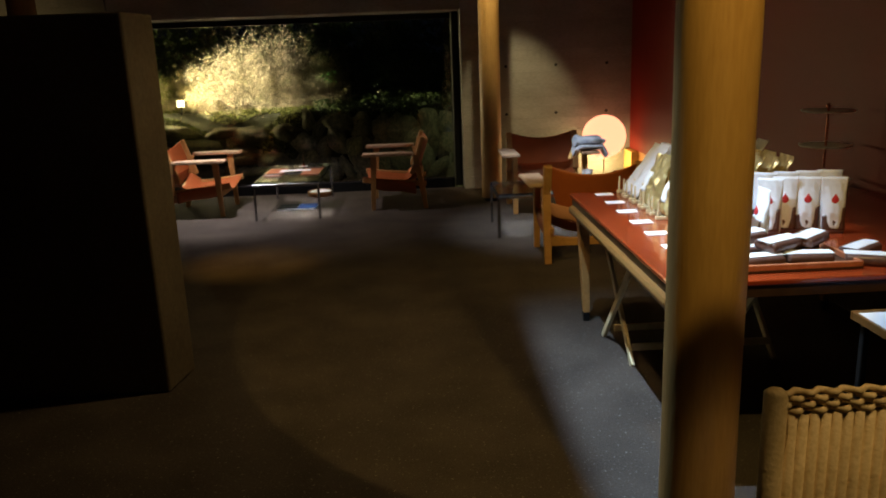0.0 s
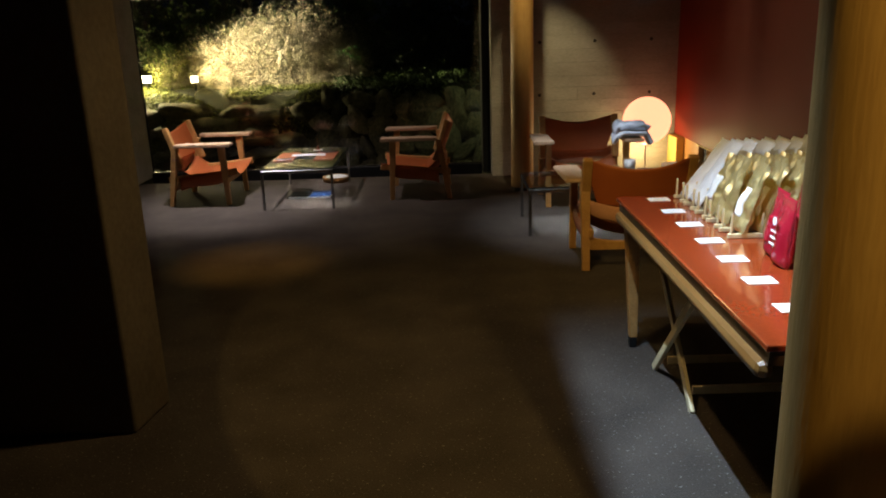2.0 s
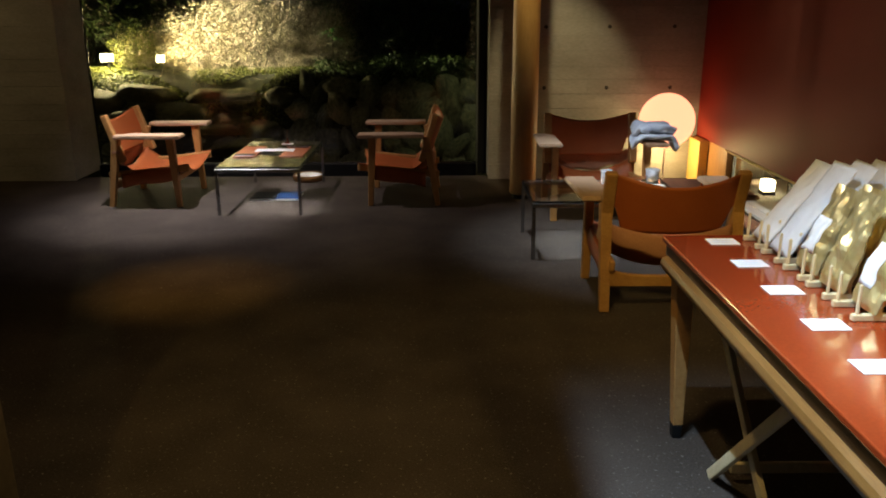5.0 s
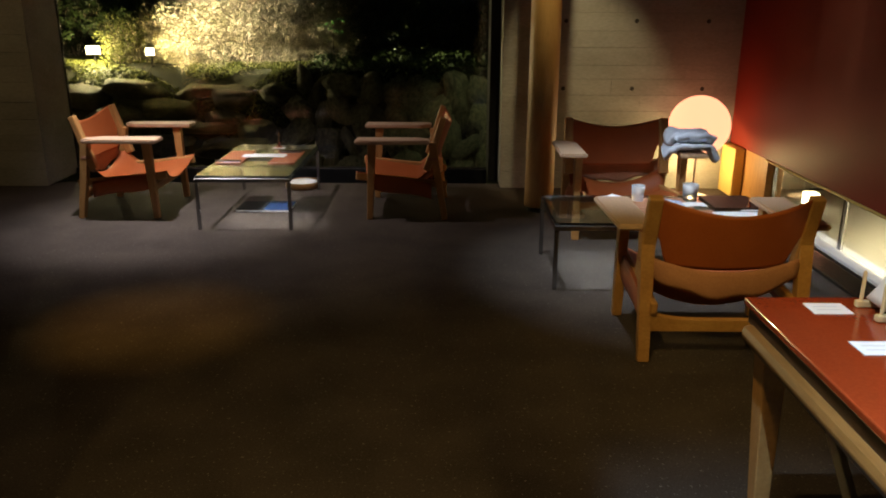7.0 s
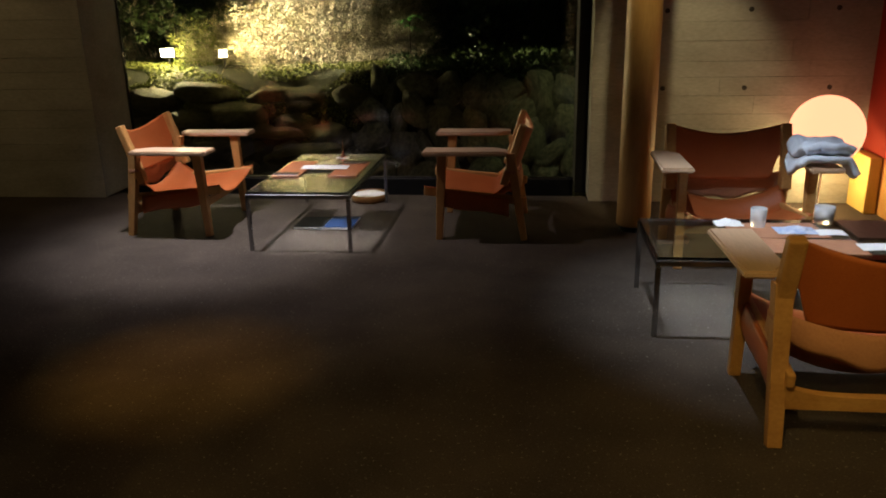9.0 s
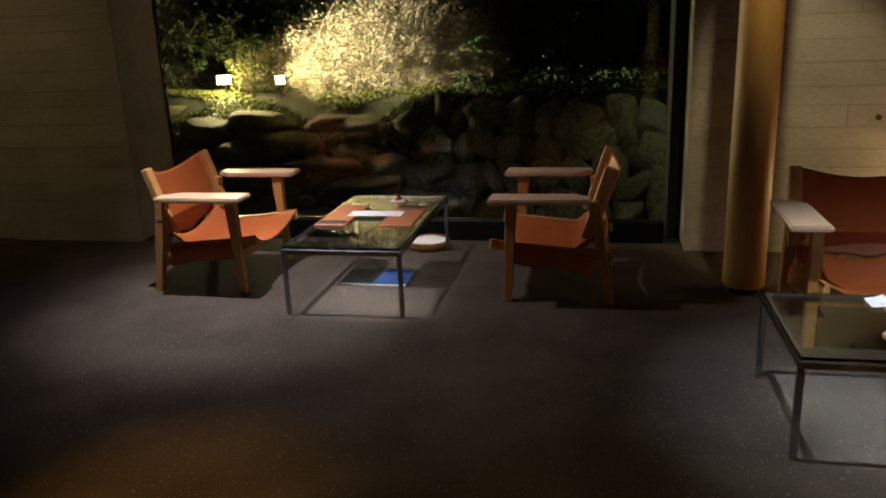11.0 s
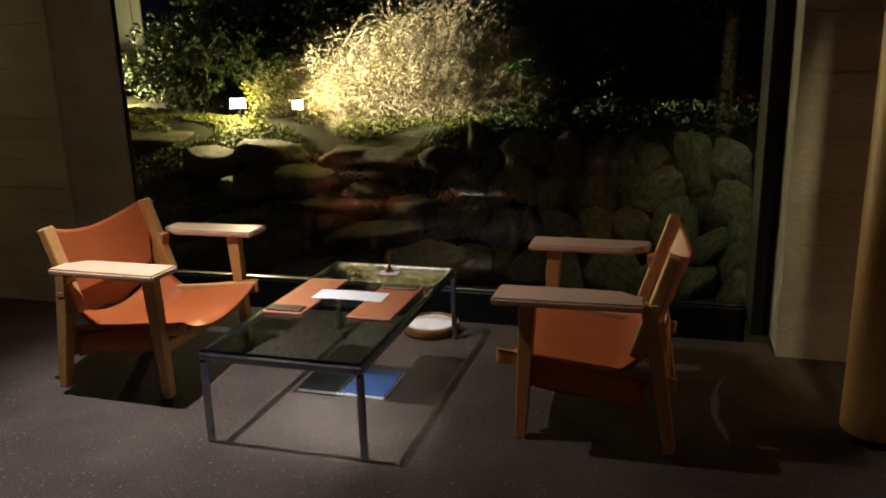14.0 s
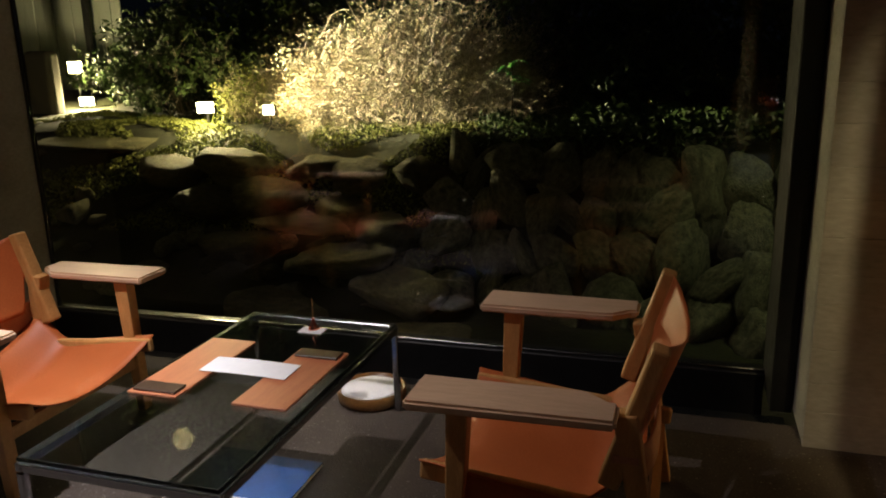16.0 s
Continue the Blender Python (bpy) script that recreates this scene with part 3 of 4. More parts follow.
part("base", mesh(lathe(((0.11, 0), (0.11, 0.01), (0.1, 0.014), (0.01, 0.016)), 32)), PAPER, lamp, smooth=True)


def drape(u, v):
    # across the arm (u) and along it (v)
    a = 2 * u - 1
    fall = smoothstep(0.45, 1.0, abs(a))
    x = 1.775 + 0.175 * a * (1 - 0.2 * fall)
    y = 7.84 + 0.24 * v + 0.012 * math.sin(9 * u)
    z = 0.572 + 0.012 * math.sin(7 * v + 3 * u) - 0.06 * fall * (0.7 + 0.5 * math.sin(4 * v + a))
    return (x, y, z + 0.006 * noise.noise((u * 6, v * 5, 1)))


def fold(u, v):
    x, y, z = drape(0.1 + 0.72 * u, v)
    return (x + 0.01, y + 0.02, z + 0.05 + 0.022 * noise.noise((u * 4, v * 5, 4)))


cloth = thing("folded_garment", "slate blue wool garment folded over a chair arm", "clothing")
part("lower_layer", mesh(sheet(drape, 26, 16, 0.03)), CLOTH, cloth, smooth=True)
part("upper_layer", mesh(sheet(fold, 26, 16, 0.045)), CLOTH, cloth, smooth=True)


def tumbler(x, y, h, r, label):
    ob = thing("tumbler", label, "glass", "drinking glasses", pose(x, y, GT + 0.003))
    g = part("glass", mesh(lathe(((r * 0.86, 0), (r, h), (r - 0.003, h), (r * 0.84, 0.012), (0.002, 0.011)), 28)), TUMBLER, ob, smooth=True)
    g.visible_shadow = False
    if r > 0.04:
        part("drink", mesh(lathe(((r * 0.82, 0.013), (r * 0.9, h * 0.72), (0.002, h * 0.725)), 28)), WHITE_BAG, ob, "pale milky drink", smooth=True)
    return ob


flat("table_mat", 1.22, 7.3, 1.62, 7.53, GT, 0.003, SUEDE, "tan leather place mat on the glass", "place mat", 3)
flat("table_mat", 1.28, 7.08, 1.7, 7.28, GT, 0.003, SUEDE, "tan leather place mat on the glass", "place mat", -2)
flat("serving_tray", 1.72, 7.28, 1.98, 7.56, GT, 0.012, DARK_WOOD, "dark wooden tray on the corner table", "tray")
tumbler(1.36, 7.47, 0.085, 0.036, "short clear drinking glass, empty")
tumbler(1.67, 7.55, 0.075, 0.045, "wide clear drinking glass, half full")


def crumple(cx, cy, w, d, h, seed):
    def fn(u, v):
        n = noise.noise((u * 4 + seed, v * 4, seed))
        n2 = noise.noise((u * 11 + seed, v * 9, seed + 3))
        edge = 16 * u * (1 - u) * v * (1 - v)
        return (cx + w * (u - 0.5) + 0.01 * n2, cy + d * (v - 0.5) + 0.01 * n, GT + 0.006 + h * edge * (0.6 + 0.6 * n + 0.25 * n2))
    return fn


tagged(link("napkin", mesh(sheet(crumple(1.24, 7.5, 0.12, 0.09, 0.03, 2), 12, 10, 0.001)), PAPER), "crumpled white paper napkin", "napkin")
BLUE_WRAP = material("blue_white_wrapper", (0.2, 0.32, 0.6), 0.5, other=(0.7, 0.74, 0.82), scale=16, mix=0.5)
tagged(link("wrapper", mesh(sheet(crumple(1.5, 7.4, 0.17, 0.11, 0.022, 5), 12, 10, 0.001)), BLUE_WRAP), "crumpled blue and white snack wrapper", "wrapper")
curled_paper(1.58, 7.33, 1.7, 7.41, GT + 0.005, "small white paper slip on the corner table")
curled_paper(1.68, 7.12, 1.93, 7.21, GT + 0.005, "white paper menu strip on the corner table")
incense(1.9, 7.29)

# ---- the sales table ----
TT = 0.69
TX0, TX1, TY0, TY1 = 1.035, 2.46, 3.45, 5.11
sales = thing("sales_table", "long red lacquered sales table with a varnished rounded edge", "table", m=pose(0, 0, 0))
part("tabletop", mesh(box((TX0, TY0, TT - 0.018), (TX1, TY1, TT), 0.004, segments=2)), LACQUER, sales, "glossy red lacquered top")
part("apron", mesh(box((TX0 + 0.012, TY0 + 0.012, TT - 0.06), (TX1 - 0.012, TY1 - 0.012, TT - 0.018))), DARK_WOOD, sales, "dark recessed band")
part("edge_rail", mesh(beam((TX0 + 0.012, TY0 + 0.02, TT - 0.08), (TX0 + 0.012, TY1 - 0.02, TT - 0.08), 0.046, 0.046, (0, 0, 1), bevel=0.02)), RAIL_WOOD, sales, "rounded varnished rail")
part("edge_rail", mesh(beam((TX1 - 0.012, TY0 + 0.02, TT - 0.08), (TX1 - 0.012, TY1 - 0.02, TT - 0.08), 0.046, 0.046, (0, 0, 1), bevel=0.02)), RAIL_WOOD, sales)
for x, y in ((TX0 + 0.06, TY1 - 0.05), (TX1 - 0.06, TY1 - 0.05), (TX1 - 0.42, TY0 + 0.12), (TX1 - 0.06, TY0 + 0.12)):
    leg = part("leg", mesh(beam((x + 0.02, y - 0.01, 0.05), (x, y, TT - 0.06), 0.034, 0.04, (0, 1, 0), 0.062, 0.07)), OAK, sales)
    part("foot_cap", mesh(beam((x + 0.021, y - 0.01, 0), (x + 0.02, y - 0.01, 0.05), 0.03, 0.034, (0, 1, 0), 0.035, 0.041)), BLACK_METAL, leg, "dark foot cap")

trestle = thing("folding_trestle", "pale folding trestle of thin slats under the table", "trestle")
TB = TT - 0.105
for x in (1.19, 1.85):
    part("slat", mesh(beam((x - 0.035, 4.815, 0), (x - 0.02, 4.28, TB), 0.018, 0.036, (0, 1, 0))), PALE_SLAT, trestle)
    part("slat", mesh(beam((x, 4.40, 0), (x, 5.07, TB), 0.018, 0.036, (0, 1, 0))), PALE_SLAT, trestle)
for y, z in ((4.78, 0.05), (4.45, 0.075)):
    part("crossbar", mesh(beam((1.2, y, z), (1.85, y, z), 0.016, 0.034, (0, 0, 1))), PALE_SLAT, trestle)

# price cards along the edge
for i, y in enumerate((5.03, 4.81, 4.59, 4.36, 4.14, 3.92, 3.69)):
    cd = flat("price_card", 1.155, y - 0.033, 1.245, y + 0.033, TT + 0.001, 0.0015, PAPER, "small blank-looking white price card on the red table", "card", 0, 0)
    cd["group"] = "price cards"
    for k in range(2):
        part("print_line", mesh(box((-0.03, 0.008 - 0.02 * k, 0.0017), (0.025, 0.012 - 0.02 * k, 0.0019))), GREY_PRINT, cd)


def rack(x, y, length):
    """A little wooden stand with pegs; bags lean in it one behind the other."""
    ob = thing("display_stand", "small pale wooden display stand with upright pegs", "display stand", "wooden display stands", pose(x, y, TT + 0.001))
    for s in (-0.045, 0.045):
        part("bar", mesh(box((0, s - 0.008, 0), (length, s + 0.008, 0.016), 0.002)), PALE_SLAT, ob)
    n = int(length / 0.055)
    for i in range(n + 1):
        for s in (-0.045, 0.045):
            part("peg", mesh(lathe(((0.0045, 0.016), (0.0045, 0.085), (0.002, 0.089)), 8, pose(0.012 + i * (length - 0.024) / max(n, 1), s, 0))), PALE_SLAT, ob)
    return ob


def pouch(w, h, d, mat, seed, label, name="pouch", patch=None, patch_label=""):
    """A filled stand-up pouch, pinched flat at its sealed top. Local: width along y, face towards -x."""
    ob = thing(name, label, "pouch")
    fold = 0.011 if mat == GOLD_BAG else 0.005

    def shell(sgn):
        def fn(u, v):
            belly = (math.sin(math.pi * min(u * 1.02, 1))) ** 0.6 if 0 < u < 1 else 0
            prof = d * (0.55 * smoothstep(0.0, 0.08, v) + 0.45) * smoothstep(1.0, 0.35, v)
            crease = fold * (noise.noise((u * 5 + seed, v * 6, seed)) + 0.35 * abs(noise.noise((u * 6 + seed, v * 8, seed * 2)))) * smoothstep(0, 0.2, v)
            return (sgn * (belly * prof / 2 + 0.001) + crease, w * (u - 0.5) * (1 - 0.04 * math.sin(math.pi * v)), h * v)
        return fn
    face = part("front", mesh(sheet(shell(-1), 16, 20, 0.0012)), mat, ob, smooth=fold < 0.01)
    part("back", mesh(sheet(shell(1), 16, 20, 0.0012)), mat, ob, smooth=fold < 0.01)
    if patch:
        def lab(u, v):
            uu, vv = 0.24 + 0.52 * u, 0.2 + 0.42 * v
            p = shell(-1)(uu, vv)
            return (p[0] - 0.004, p[1], p[2])
        piece("sticker", mesh(sheet(lab, 8, 8, 0.0006)), patch, face, patch_label, smooth=True)
    return ob


def row(first, m0, n, step, lean, group, jitter=3):
    """n pouches leaning back, one behind the other."""
    for i in range(n):
        mm = m0 @ pose(i * step, rnd.uniform(-0.006, 0.006), 0, 0, lean + rnd.uniform(-2, 2), rnd.uniform(-jitter, jitter))
        if i == 0:
            first.matrix_world = mm
            tagged(first, group=group)
        else:
            copy_thing(first, mm)


# tall white pouches in the far stands, gold ones next, then red and white boxes
for y, ln in ((5.0, 0.58), (4.86, 0.58), (4.71, 0.56), (4.57, 0.56), (4.43, 0.56)):
    rack(1.27, y, ln)
row(pouch(0.12, 0.29, 0.03, WHITE_BAG, 1, "tall white paper pouch leaning in a wooden stand"), pose(1.30, 5.0, TT + 0.018), 9, 0.06, 36, "white pouches")
row(pouch(0.12, 0.30, 0.03, WHITE_BAG, 2, "tall white paper pouch leaning in a wooden stand"), pose(1.30, 4.86, TT + 0.018), 9, 0.06, 33, "white pouches")
row(pouch(0.115, 0.24, 0.05, GOLD_BAG, 3, "gold foil pouch with a white label", patch=PAPER, patch_label="blank white label"), pose(1.31, 4.71, TT + 0.018), 8, 0.066, 22, "gold pouches")
row(pouch(0.115, 0.25, 0.05, GOLD_BAG, 4, "gold foil pouch standing in a wooden stand"), pose(1.31, 4.57, TT + 0.018), 8, 0.066, 18, "gold pouches")
row(pouch(0.115, 0.25, 0.05, GOLD_BAG, 5, "gold foil pouch with a white label", patch=PAPER, patch_label="blank white label"), pose(1.32, 4.43, TT + 0.018), 8, 0.066, 18, "gold pouches")
row(pouch(0.1, 0.215, 0.06, RED_BAG, 6, "crimson foil pouch with a small white emblem", patch=RED_BAG), pose(1.34, 4.17, TT + 0.001), 3, 0.085, 4, "crimson pouches")
first_red = pouch(0.1, 0.215, 0.06, RED_BAG, 8, "crimson foil pouch with a small white emblem")
EMBLEM = mesh(lathe(((0.014, 0), (0.014, 0.001)), 14, pose(-0.036, 0, 0.14, 0, -90, 0)))
part("emblem", EMBLEM, PAPER, first_red, "round white emblem")
for k in range(3):
    part("print_line", mesh(box((-0.0375, -0.018, 0.105 - 0.02 * k), (-0.0355, 0.018, 0.111 - 0.02 * k))), PAPER, first_red)
row(first_red, pose(1.32, 4.06, TT + 0.001), 3, 0.085, 2, "crimson pouches")
first_white = pouch(0.095, 0.22, 0.055, WHITE_BAG, 9, "white pouch with a small red flame mark standing on the table")
part("flame_mark", mesh(lathe(((0.002, -0.018), (0.013, -0.008), (0.014, 0.002), (0.006, 0.014), (0.001, 0.022)), 12, pose(-0.022, 0, 0.135) @ Matrix.Diagonal((0.15, 1, 1, 1)))), RED_PRINT, first_white, "red flame mark", smooth=True)


def clear_window(u, v):
    y, z = 0.085 * (u - 0.5), 0.012 + 0.075 * v * (1.25 - 0.5 * u)
    return (-0.0285 + 0.006 * (2 * u - 1) ** 2 + 0.006 * v, y, z)


part("clear_window", mesh(sheet(clear_window, 8, 6, 0.0008)), BROWN_PACK, first_white, "dark see-through lower part", smooth=True)
row(first_white, pose(1.31, 3.86, TT + 0.001), 3, 0.09, 3, "white flame pouches")
for i, (x, y) in enumerate(((1.62, 4.06), (1.69, 4.08), (1.77, 4.06), (1.86, 4.03))):
    copy_thing(first_white, pose(x, y, TT + 0.001, 0, 0, 62 + 6 * i))
for i in range(4):
    copy_thing(first_white, pose(1.66 + 0.09 * i, 4.2, TT + 0.001, 0, 0, 70))

# a low tray of brown packs with white labels
tray = thing("display_tray", "low dark wooden tray of packed sweets", "tray", m=pose(1.28, 3.52, TT + 0.001))
part("bottom", mesh(box((0, 0, 0), (0.42, 0.3, 0.008), 0.002)), DARK_WOOD, tray)
for lo, hi in (((0, 0, 0.008), (0.42, 0.012, 0.028)), ((0, 0.288, 0.008), (0.42, 0.3, 0.028)), ((0, 0.0125, 0.008), (0.012, 0.2875, 0.028)), ((0.408, 0.0125, 0.008), (0.42, 0.2875, 0.028))):
    part("rim", mesh(box(lo, hi, 0.002)), BOARD_RED, tray)


def pack(m, seed):
    ob = thing("wrapped_pack", "flat brown wrapped pack with a white label", "package", "wrapped packs", m)
    part("wrap", mesh(box((-0.075, -0.045, 0), (0.075, 0.045, 0.034), 0.012, segments=3)), BROWN_PACK, ob, smooth=True)
    part("label_band", mesh(box((-0.08, -0.026, 0.0345), (0.08, 0.026, 0.0365), 0.0008)), PAPER, ob, "white paper band")
    return ob


p0 = pack(pose(1.38, 3.59, TT + 0.011, 0, 0, 8), 1)
for x, y, z, a, tip in ((1.55, 3.6, 0.011, -6, 0), (1.39, 3.72, 0.011, 14, 0), (1.57, 3.73, 0.011, 20, 0), (1.47, 3.65, 0.05, 28, 4), (1.6, 3.7, 0.05, 40, 3), (1.4, 3.77, 0.05, 22, 4), (1.755, 3.58, 0.002, -25, 0), (1.79, 3.7, 0.002, 35, 0)):
    copy_thing(p0, pose(x, y, TT + z, tip, 0, a))

# three-tier stand
tier = thing("cake_stand", "slender three-tier stand with round white plates", "cake stand", m=pose(2.33, 5.0, TT + 0.001))
part("rod", mesh(lathe(((0.006, 0.0), (0.006, 0.395), (0.014, 0.4), (0.014, 0.415), (0.004, 0.425)), 12)), COPPER, tier)
for z in (0.03, 0.205, 0.38):
    part("plate", mesh(lathe(((0.03, z - 0.004), (0.12, z + 0.002), (0.128, z + 0.008), (0.12, z + 0.009), (0.02, z + 0.003)), 32)), PAPER, tier, smooth=True)

# side table and the wicker chair near the entrance
sidet = thing("side_table", "small brass-edged side table with a pale top", "side table", m=pose(1.56, 2.86, 0))
part("top", mesh(box((0, 0, 0.6), (0.5, 0.44, 0.62), 0.003)), WHITE_BAG, sidet)
for lo, hi in (((-0.012, -0.012, 0.598), (0.512, -0.001, 0.624)), ((-0.012, 0.441, 0.598), (0.512, 0.452, 0.624)), ((-0.012, -0.0005, 0.598), (-0.001, 0.4405, 0.624)), ((0.501, -0.0005, 0.598), (0.512, 0.4405, 0.624))):
    part("edge", mesh(box(lo, hi, 0.002)), RAIL_WOOD, sidet, "varnished edge")
for x in (0.01, 0.47):
    for y in (0.01, 0.41):
        part("leg", mesh(box((x, y, 0), (x + 0.022, y + 0.022, 0.599), 0.003)), BLACK_METAL, sidet)

wick = thing("wicker_chair", "natural wicker chair with a ribbed woven back", "chair", m=pose(1.08, 2.3, 0))
part("seat", mesh(box((-0.225, 0.03, 0.3), (0.225, 0.4, 0.34), 0.015, segments=2)), WICKER, wick)
for x in (-0.245, 0.245):
    part("back_post", mesh(lathe(((0.02, 0), (0.02, 0.855), (0.012, 0.862)), 14, pose(x, 0, 0))), WICKER, wick, smooth=True)
    part("front_leg", mesh(lathe(((0.017, 0), (0.02, 0.3)), 14, pose(x * 0.85, 0.36, 0))), WICKER, wick, smooth=True)
for i in range(23):
    x = -0.215 + 0.43 * i / 22
    part("rib", mesh(lathe(((0.0105, 0.3), (0.0105, 0.815)), 8, pose(x, 0, 0))), WICKER, wick, smooth=True)
for k in range(4):
    def strand(u, v, k=k):
        a = 2 * math.pi * v
        x = -0.24 + 0.48 * u
        off = 0.007 * math.sin(u * 23 * math.pi + (math.pi if k % 2 else 0))
        return (x, off + 0.007 * math.cos(a), 0.822 + 0.011 * k + 0.006 * math.sin(a))
    bm = bmesh.new()
    n = 92
    rings = [[bm.verts.new(strand(i / n, j / 6)) for j in range(6)] for i in range(n + 1)]
    for p, q in zip(rings, rings[1:]):
        for j in range(6):
            bm.faces.new((p[j], p[(j + 1) % 6], q[(j + 1) % 6], q[j]))
    part("weave", bm, WICKER, wick, smooth=True)
part("back_panel", mesh(box((-0.225, 0.006, 0.3), (0.225, 0.012, 0.82))), WICKER, wick)

# ---- the garden ----


def ground_height(x, y):
    edge = 12.25 + 0.25 * math.sin(x * 1.1 + 0.6) - 0.5 * smoothstep(-3.4, -5.0, x) - 0.5 * smoothstep(-0.3, 1.2, x)
    steep = smoothstep(edge - 0.5, edge + 0.35, y)
    gentle = smoothstep(10.85, 13.1, y)
    left = smoothstep(-1.3, -2.3, x)
    base = -0.42 + 1.1 * (steep + (gentle - steep) * left)
    far = 0.35 * smoothstep(13.5, 18.0, y)
    return base + far + 0.05 * noise.noise((x * 1.3, y * 1.3, 0)) + 0.015 * noise.noise((x * 6, y * 6, 2))


bm = bmesh.new()
xs = [-400, -60, -25] + [-12 + 0.2 * i for i in range(86)] + [9, 25, 60, 400]
ys = [9.95] + [10.1 + 0.14 * i for i in range(40)] + [16 + 0.5 * i for i in range(14)] + [30, 60, 400]
grid = [[bm.verts.new((x, y, ground_height(x, y))) for y in ys] for x in xs]
for i in range(len(xs) - 1):
    for j in range(len(ys) - 1):
        bm.faces.new((grid[i][j], grid[i + 1][j], grid[i + 1][j + 1], grid[i][j + 1]))
setting("ground", bm, SOIL, "dark mossy garden ground rising to a terrace", "ground", smooth=True)


def boulder_mesh(seed, kind=0):
    """A broken boulder: a noisy ball with some flat faces cut off; kind 1 has a level top."""
    bm = bmesh.new()
    bmesh.ops.create_icosphere(bm, subdivisions=3, radius=1)
    r = random.Random(seed)
    cuts = [(Vector((r.gauss(0, 1), r.gauss(0, 1), r.gauss(0, 0.8))).normalized(), r.uniform(0.5, 0.78)) for _ in range(7)]
    if kind:
        cuts += [(Vector((r.uniform(-0.1, 0.1), r.uniform(-0.25, 0), 1)).normalized(), 0.42)]
    for v in bm.verts:
        d = v.co.normalized()
        p = d * (1 + 0.25 * noise.noise(d * 1.3 + Vector((seed * 5.1, 0, 0))))
        for ax, lim in cuts:
            over = p.dot(ax) - lim
            if over > 0:
                p -= ax * over * 0.9
        p += d * (0.07 * noise.noise(d * 4 + Vector((0, seed * 3.7, 0))) + 0.03 * noise.noise(d * 10 + Vector((0, 0, seed))))
        v.co = p
    me = bpy.data.meshes.new("stone")
    bm.to_mesh(me)
    bm.free()
    for f in me.polygons:
        f.use_smooth = True
    me.materials.append(SLAB if kind else STONE)
    return me


ROCKS = [boulder_mesh(i) for i in range(9)]
FLATS = [boulder_mesh(i + 20, 1) for i in range(4)]
retaining = thing("stone_wall", "retaining wall of rounded mossy boulders", "stone wall")


def stone(parent, me, x, y, z, sx, sy, sz, rx, ry, rz):
    ob = new("stone", me)
    ob.matrix_basis = pose(x, y, z, rx, ry, rz) @ Matrix.Diagonal((sx, sy, sz, 1))
    ob.parent = parent
    return ob


srnd = random.Random(21)
for r, (z0, push) in enumerate(((-0.34, -0.36), (-0.06, -0.22), (0.22, -0.08), (0.46, 0.08))):
    x = -1.75 + 0.14 * r
    while x < 2.0:
        w = srnd.choice((0.1, 0.14, 0.16, 0.18, 0.22))
        x += w * 0.8
        edge = 12.0 - 0.1 * x - 0.45 * smoothstep(-0.4, 1.3, x)
        stone(retaining, srnd.choice(ROCKS), x, edge + push + srnd.uniform(-0.12, 0.08), z0 + srnd.uniform(-0.07, 0.07), w, w * srnd.uniform(0.7, 1.0), srnd.uniform(0.19, 0.29), srnd.uniform(-18, 18), srnd.uniform(8, 50) * srnd.choice((1, 1, 1, -0.6)), srnd.uniform(-35, 35) + srnd.choice((0, 180)))
        x += w * 0.8

ledge = thing("rock_ledge", "stepped ledge of blocky weathered rocks", "rocks")
STEPS = (
    (-4.7, 12.75, 0.55, 0.85, 0.5, 0.12, 6), (-5.9, 12.7, 0.52, 0.7, 0.5, 0.14, -8), (-3.75, 12.2, 0.4, 0.3, 0.25, 0.19, 12),
    (-3.2, 12.3, 0.46, 0.38, 0.28, 0.19, -10), (-2.72, 11.95, 0.26, 0.36, 0.3, 0.17, 8), (-3.2, 11.95, 0.2, 0.32, 0.26, 0.16, 24),
    (-2.3, 11.7, 0.1, 0.48, 0.28, 0.1, -6), (-2.75, 11.55, -0.02, 0.4, 0.25, 0.13, 20), (-1.9, 11.4, -0.06, 0.4, 0.3, 0.16, 14),
    (-1.4, 11.2, -0.18, 0.38, 0.3, 0.2, -22), (-2.5, 12.4, 0.4, 0.3, 0.25, 0.2, 30), (-2.05, 12.3, 0.38, 0.3, 0.24, 0.22, 0),
    (-1.5, 12.2, 0.42, 0.28, 0.24, 0.2, 50), (-1.7, 11.75, 0.08, 0.3, 0.24, 0.17, -30), (-2.1, 12.0, 0.14, 0.26, 0.22, 0.2, 10),
    (-1.3, 10.8, -0.36, 0.5, 0.3, 0.12, 10), (-2.2, 11.0, -0.3, 0.5, 0.3, 0.14, -16))
for x, y, z, sx, sy, sz, rz in STEPS:
    stone(ledge, FLATS[int(abs(x * 7)) % 4], x, y, z, sx, sy, sz, srnd.uniform(-8, 8), srnd.uniform(-4, 10), rz)

for _ in range(40):
    x, y = srnd.uniform(-4.6, -1.3), srnd.uniform(11.2, 12.3)
    w = srnd.uniform(0.06, 0.16)
    stone(ledge, srnd.choice(FLATS + ROCKS[:4]), x, y, ground_height(x, y) + w * 0.25, w * srnd.uniform(1, 1.7), w, w * srnd.uniform(0.5, 0.8), srnd.uniform(-14, 14), srnd.uniform(-14, 14), srnd.uniform(0, 360))


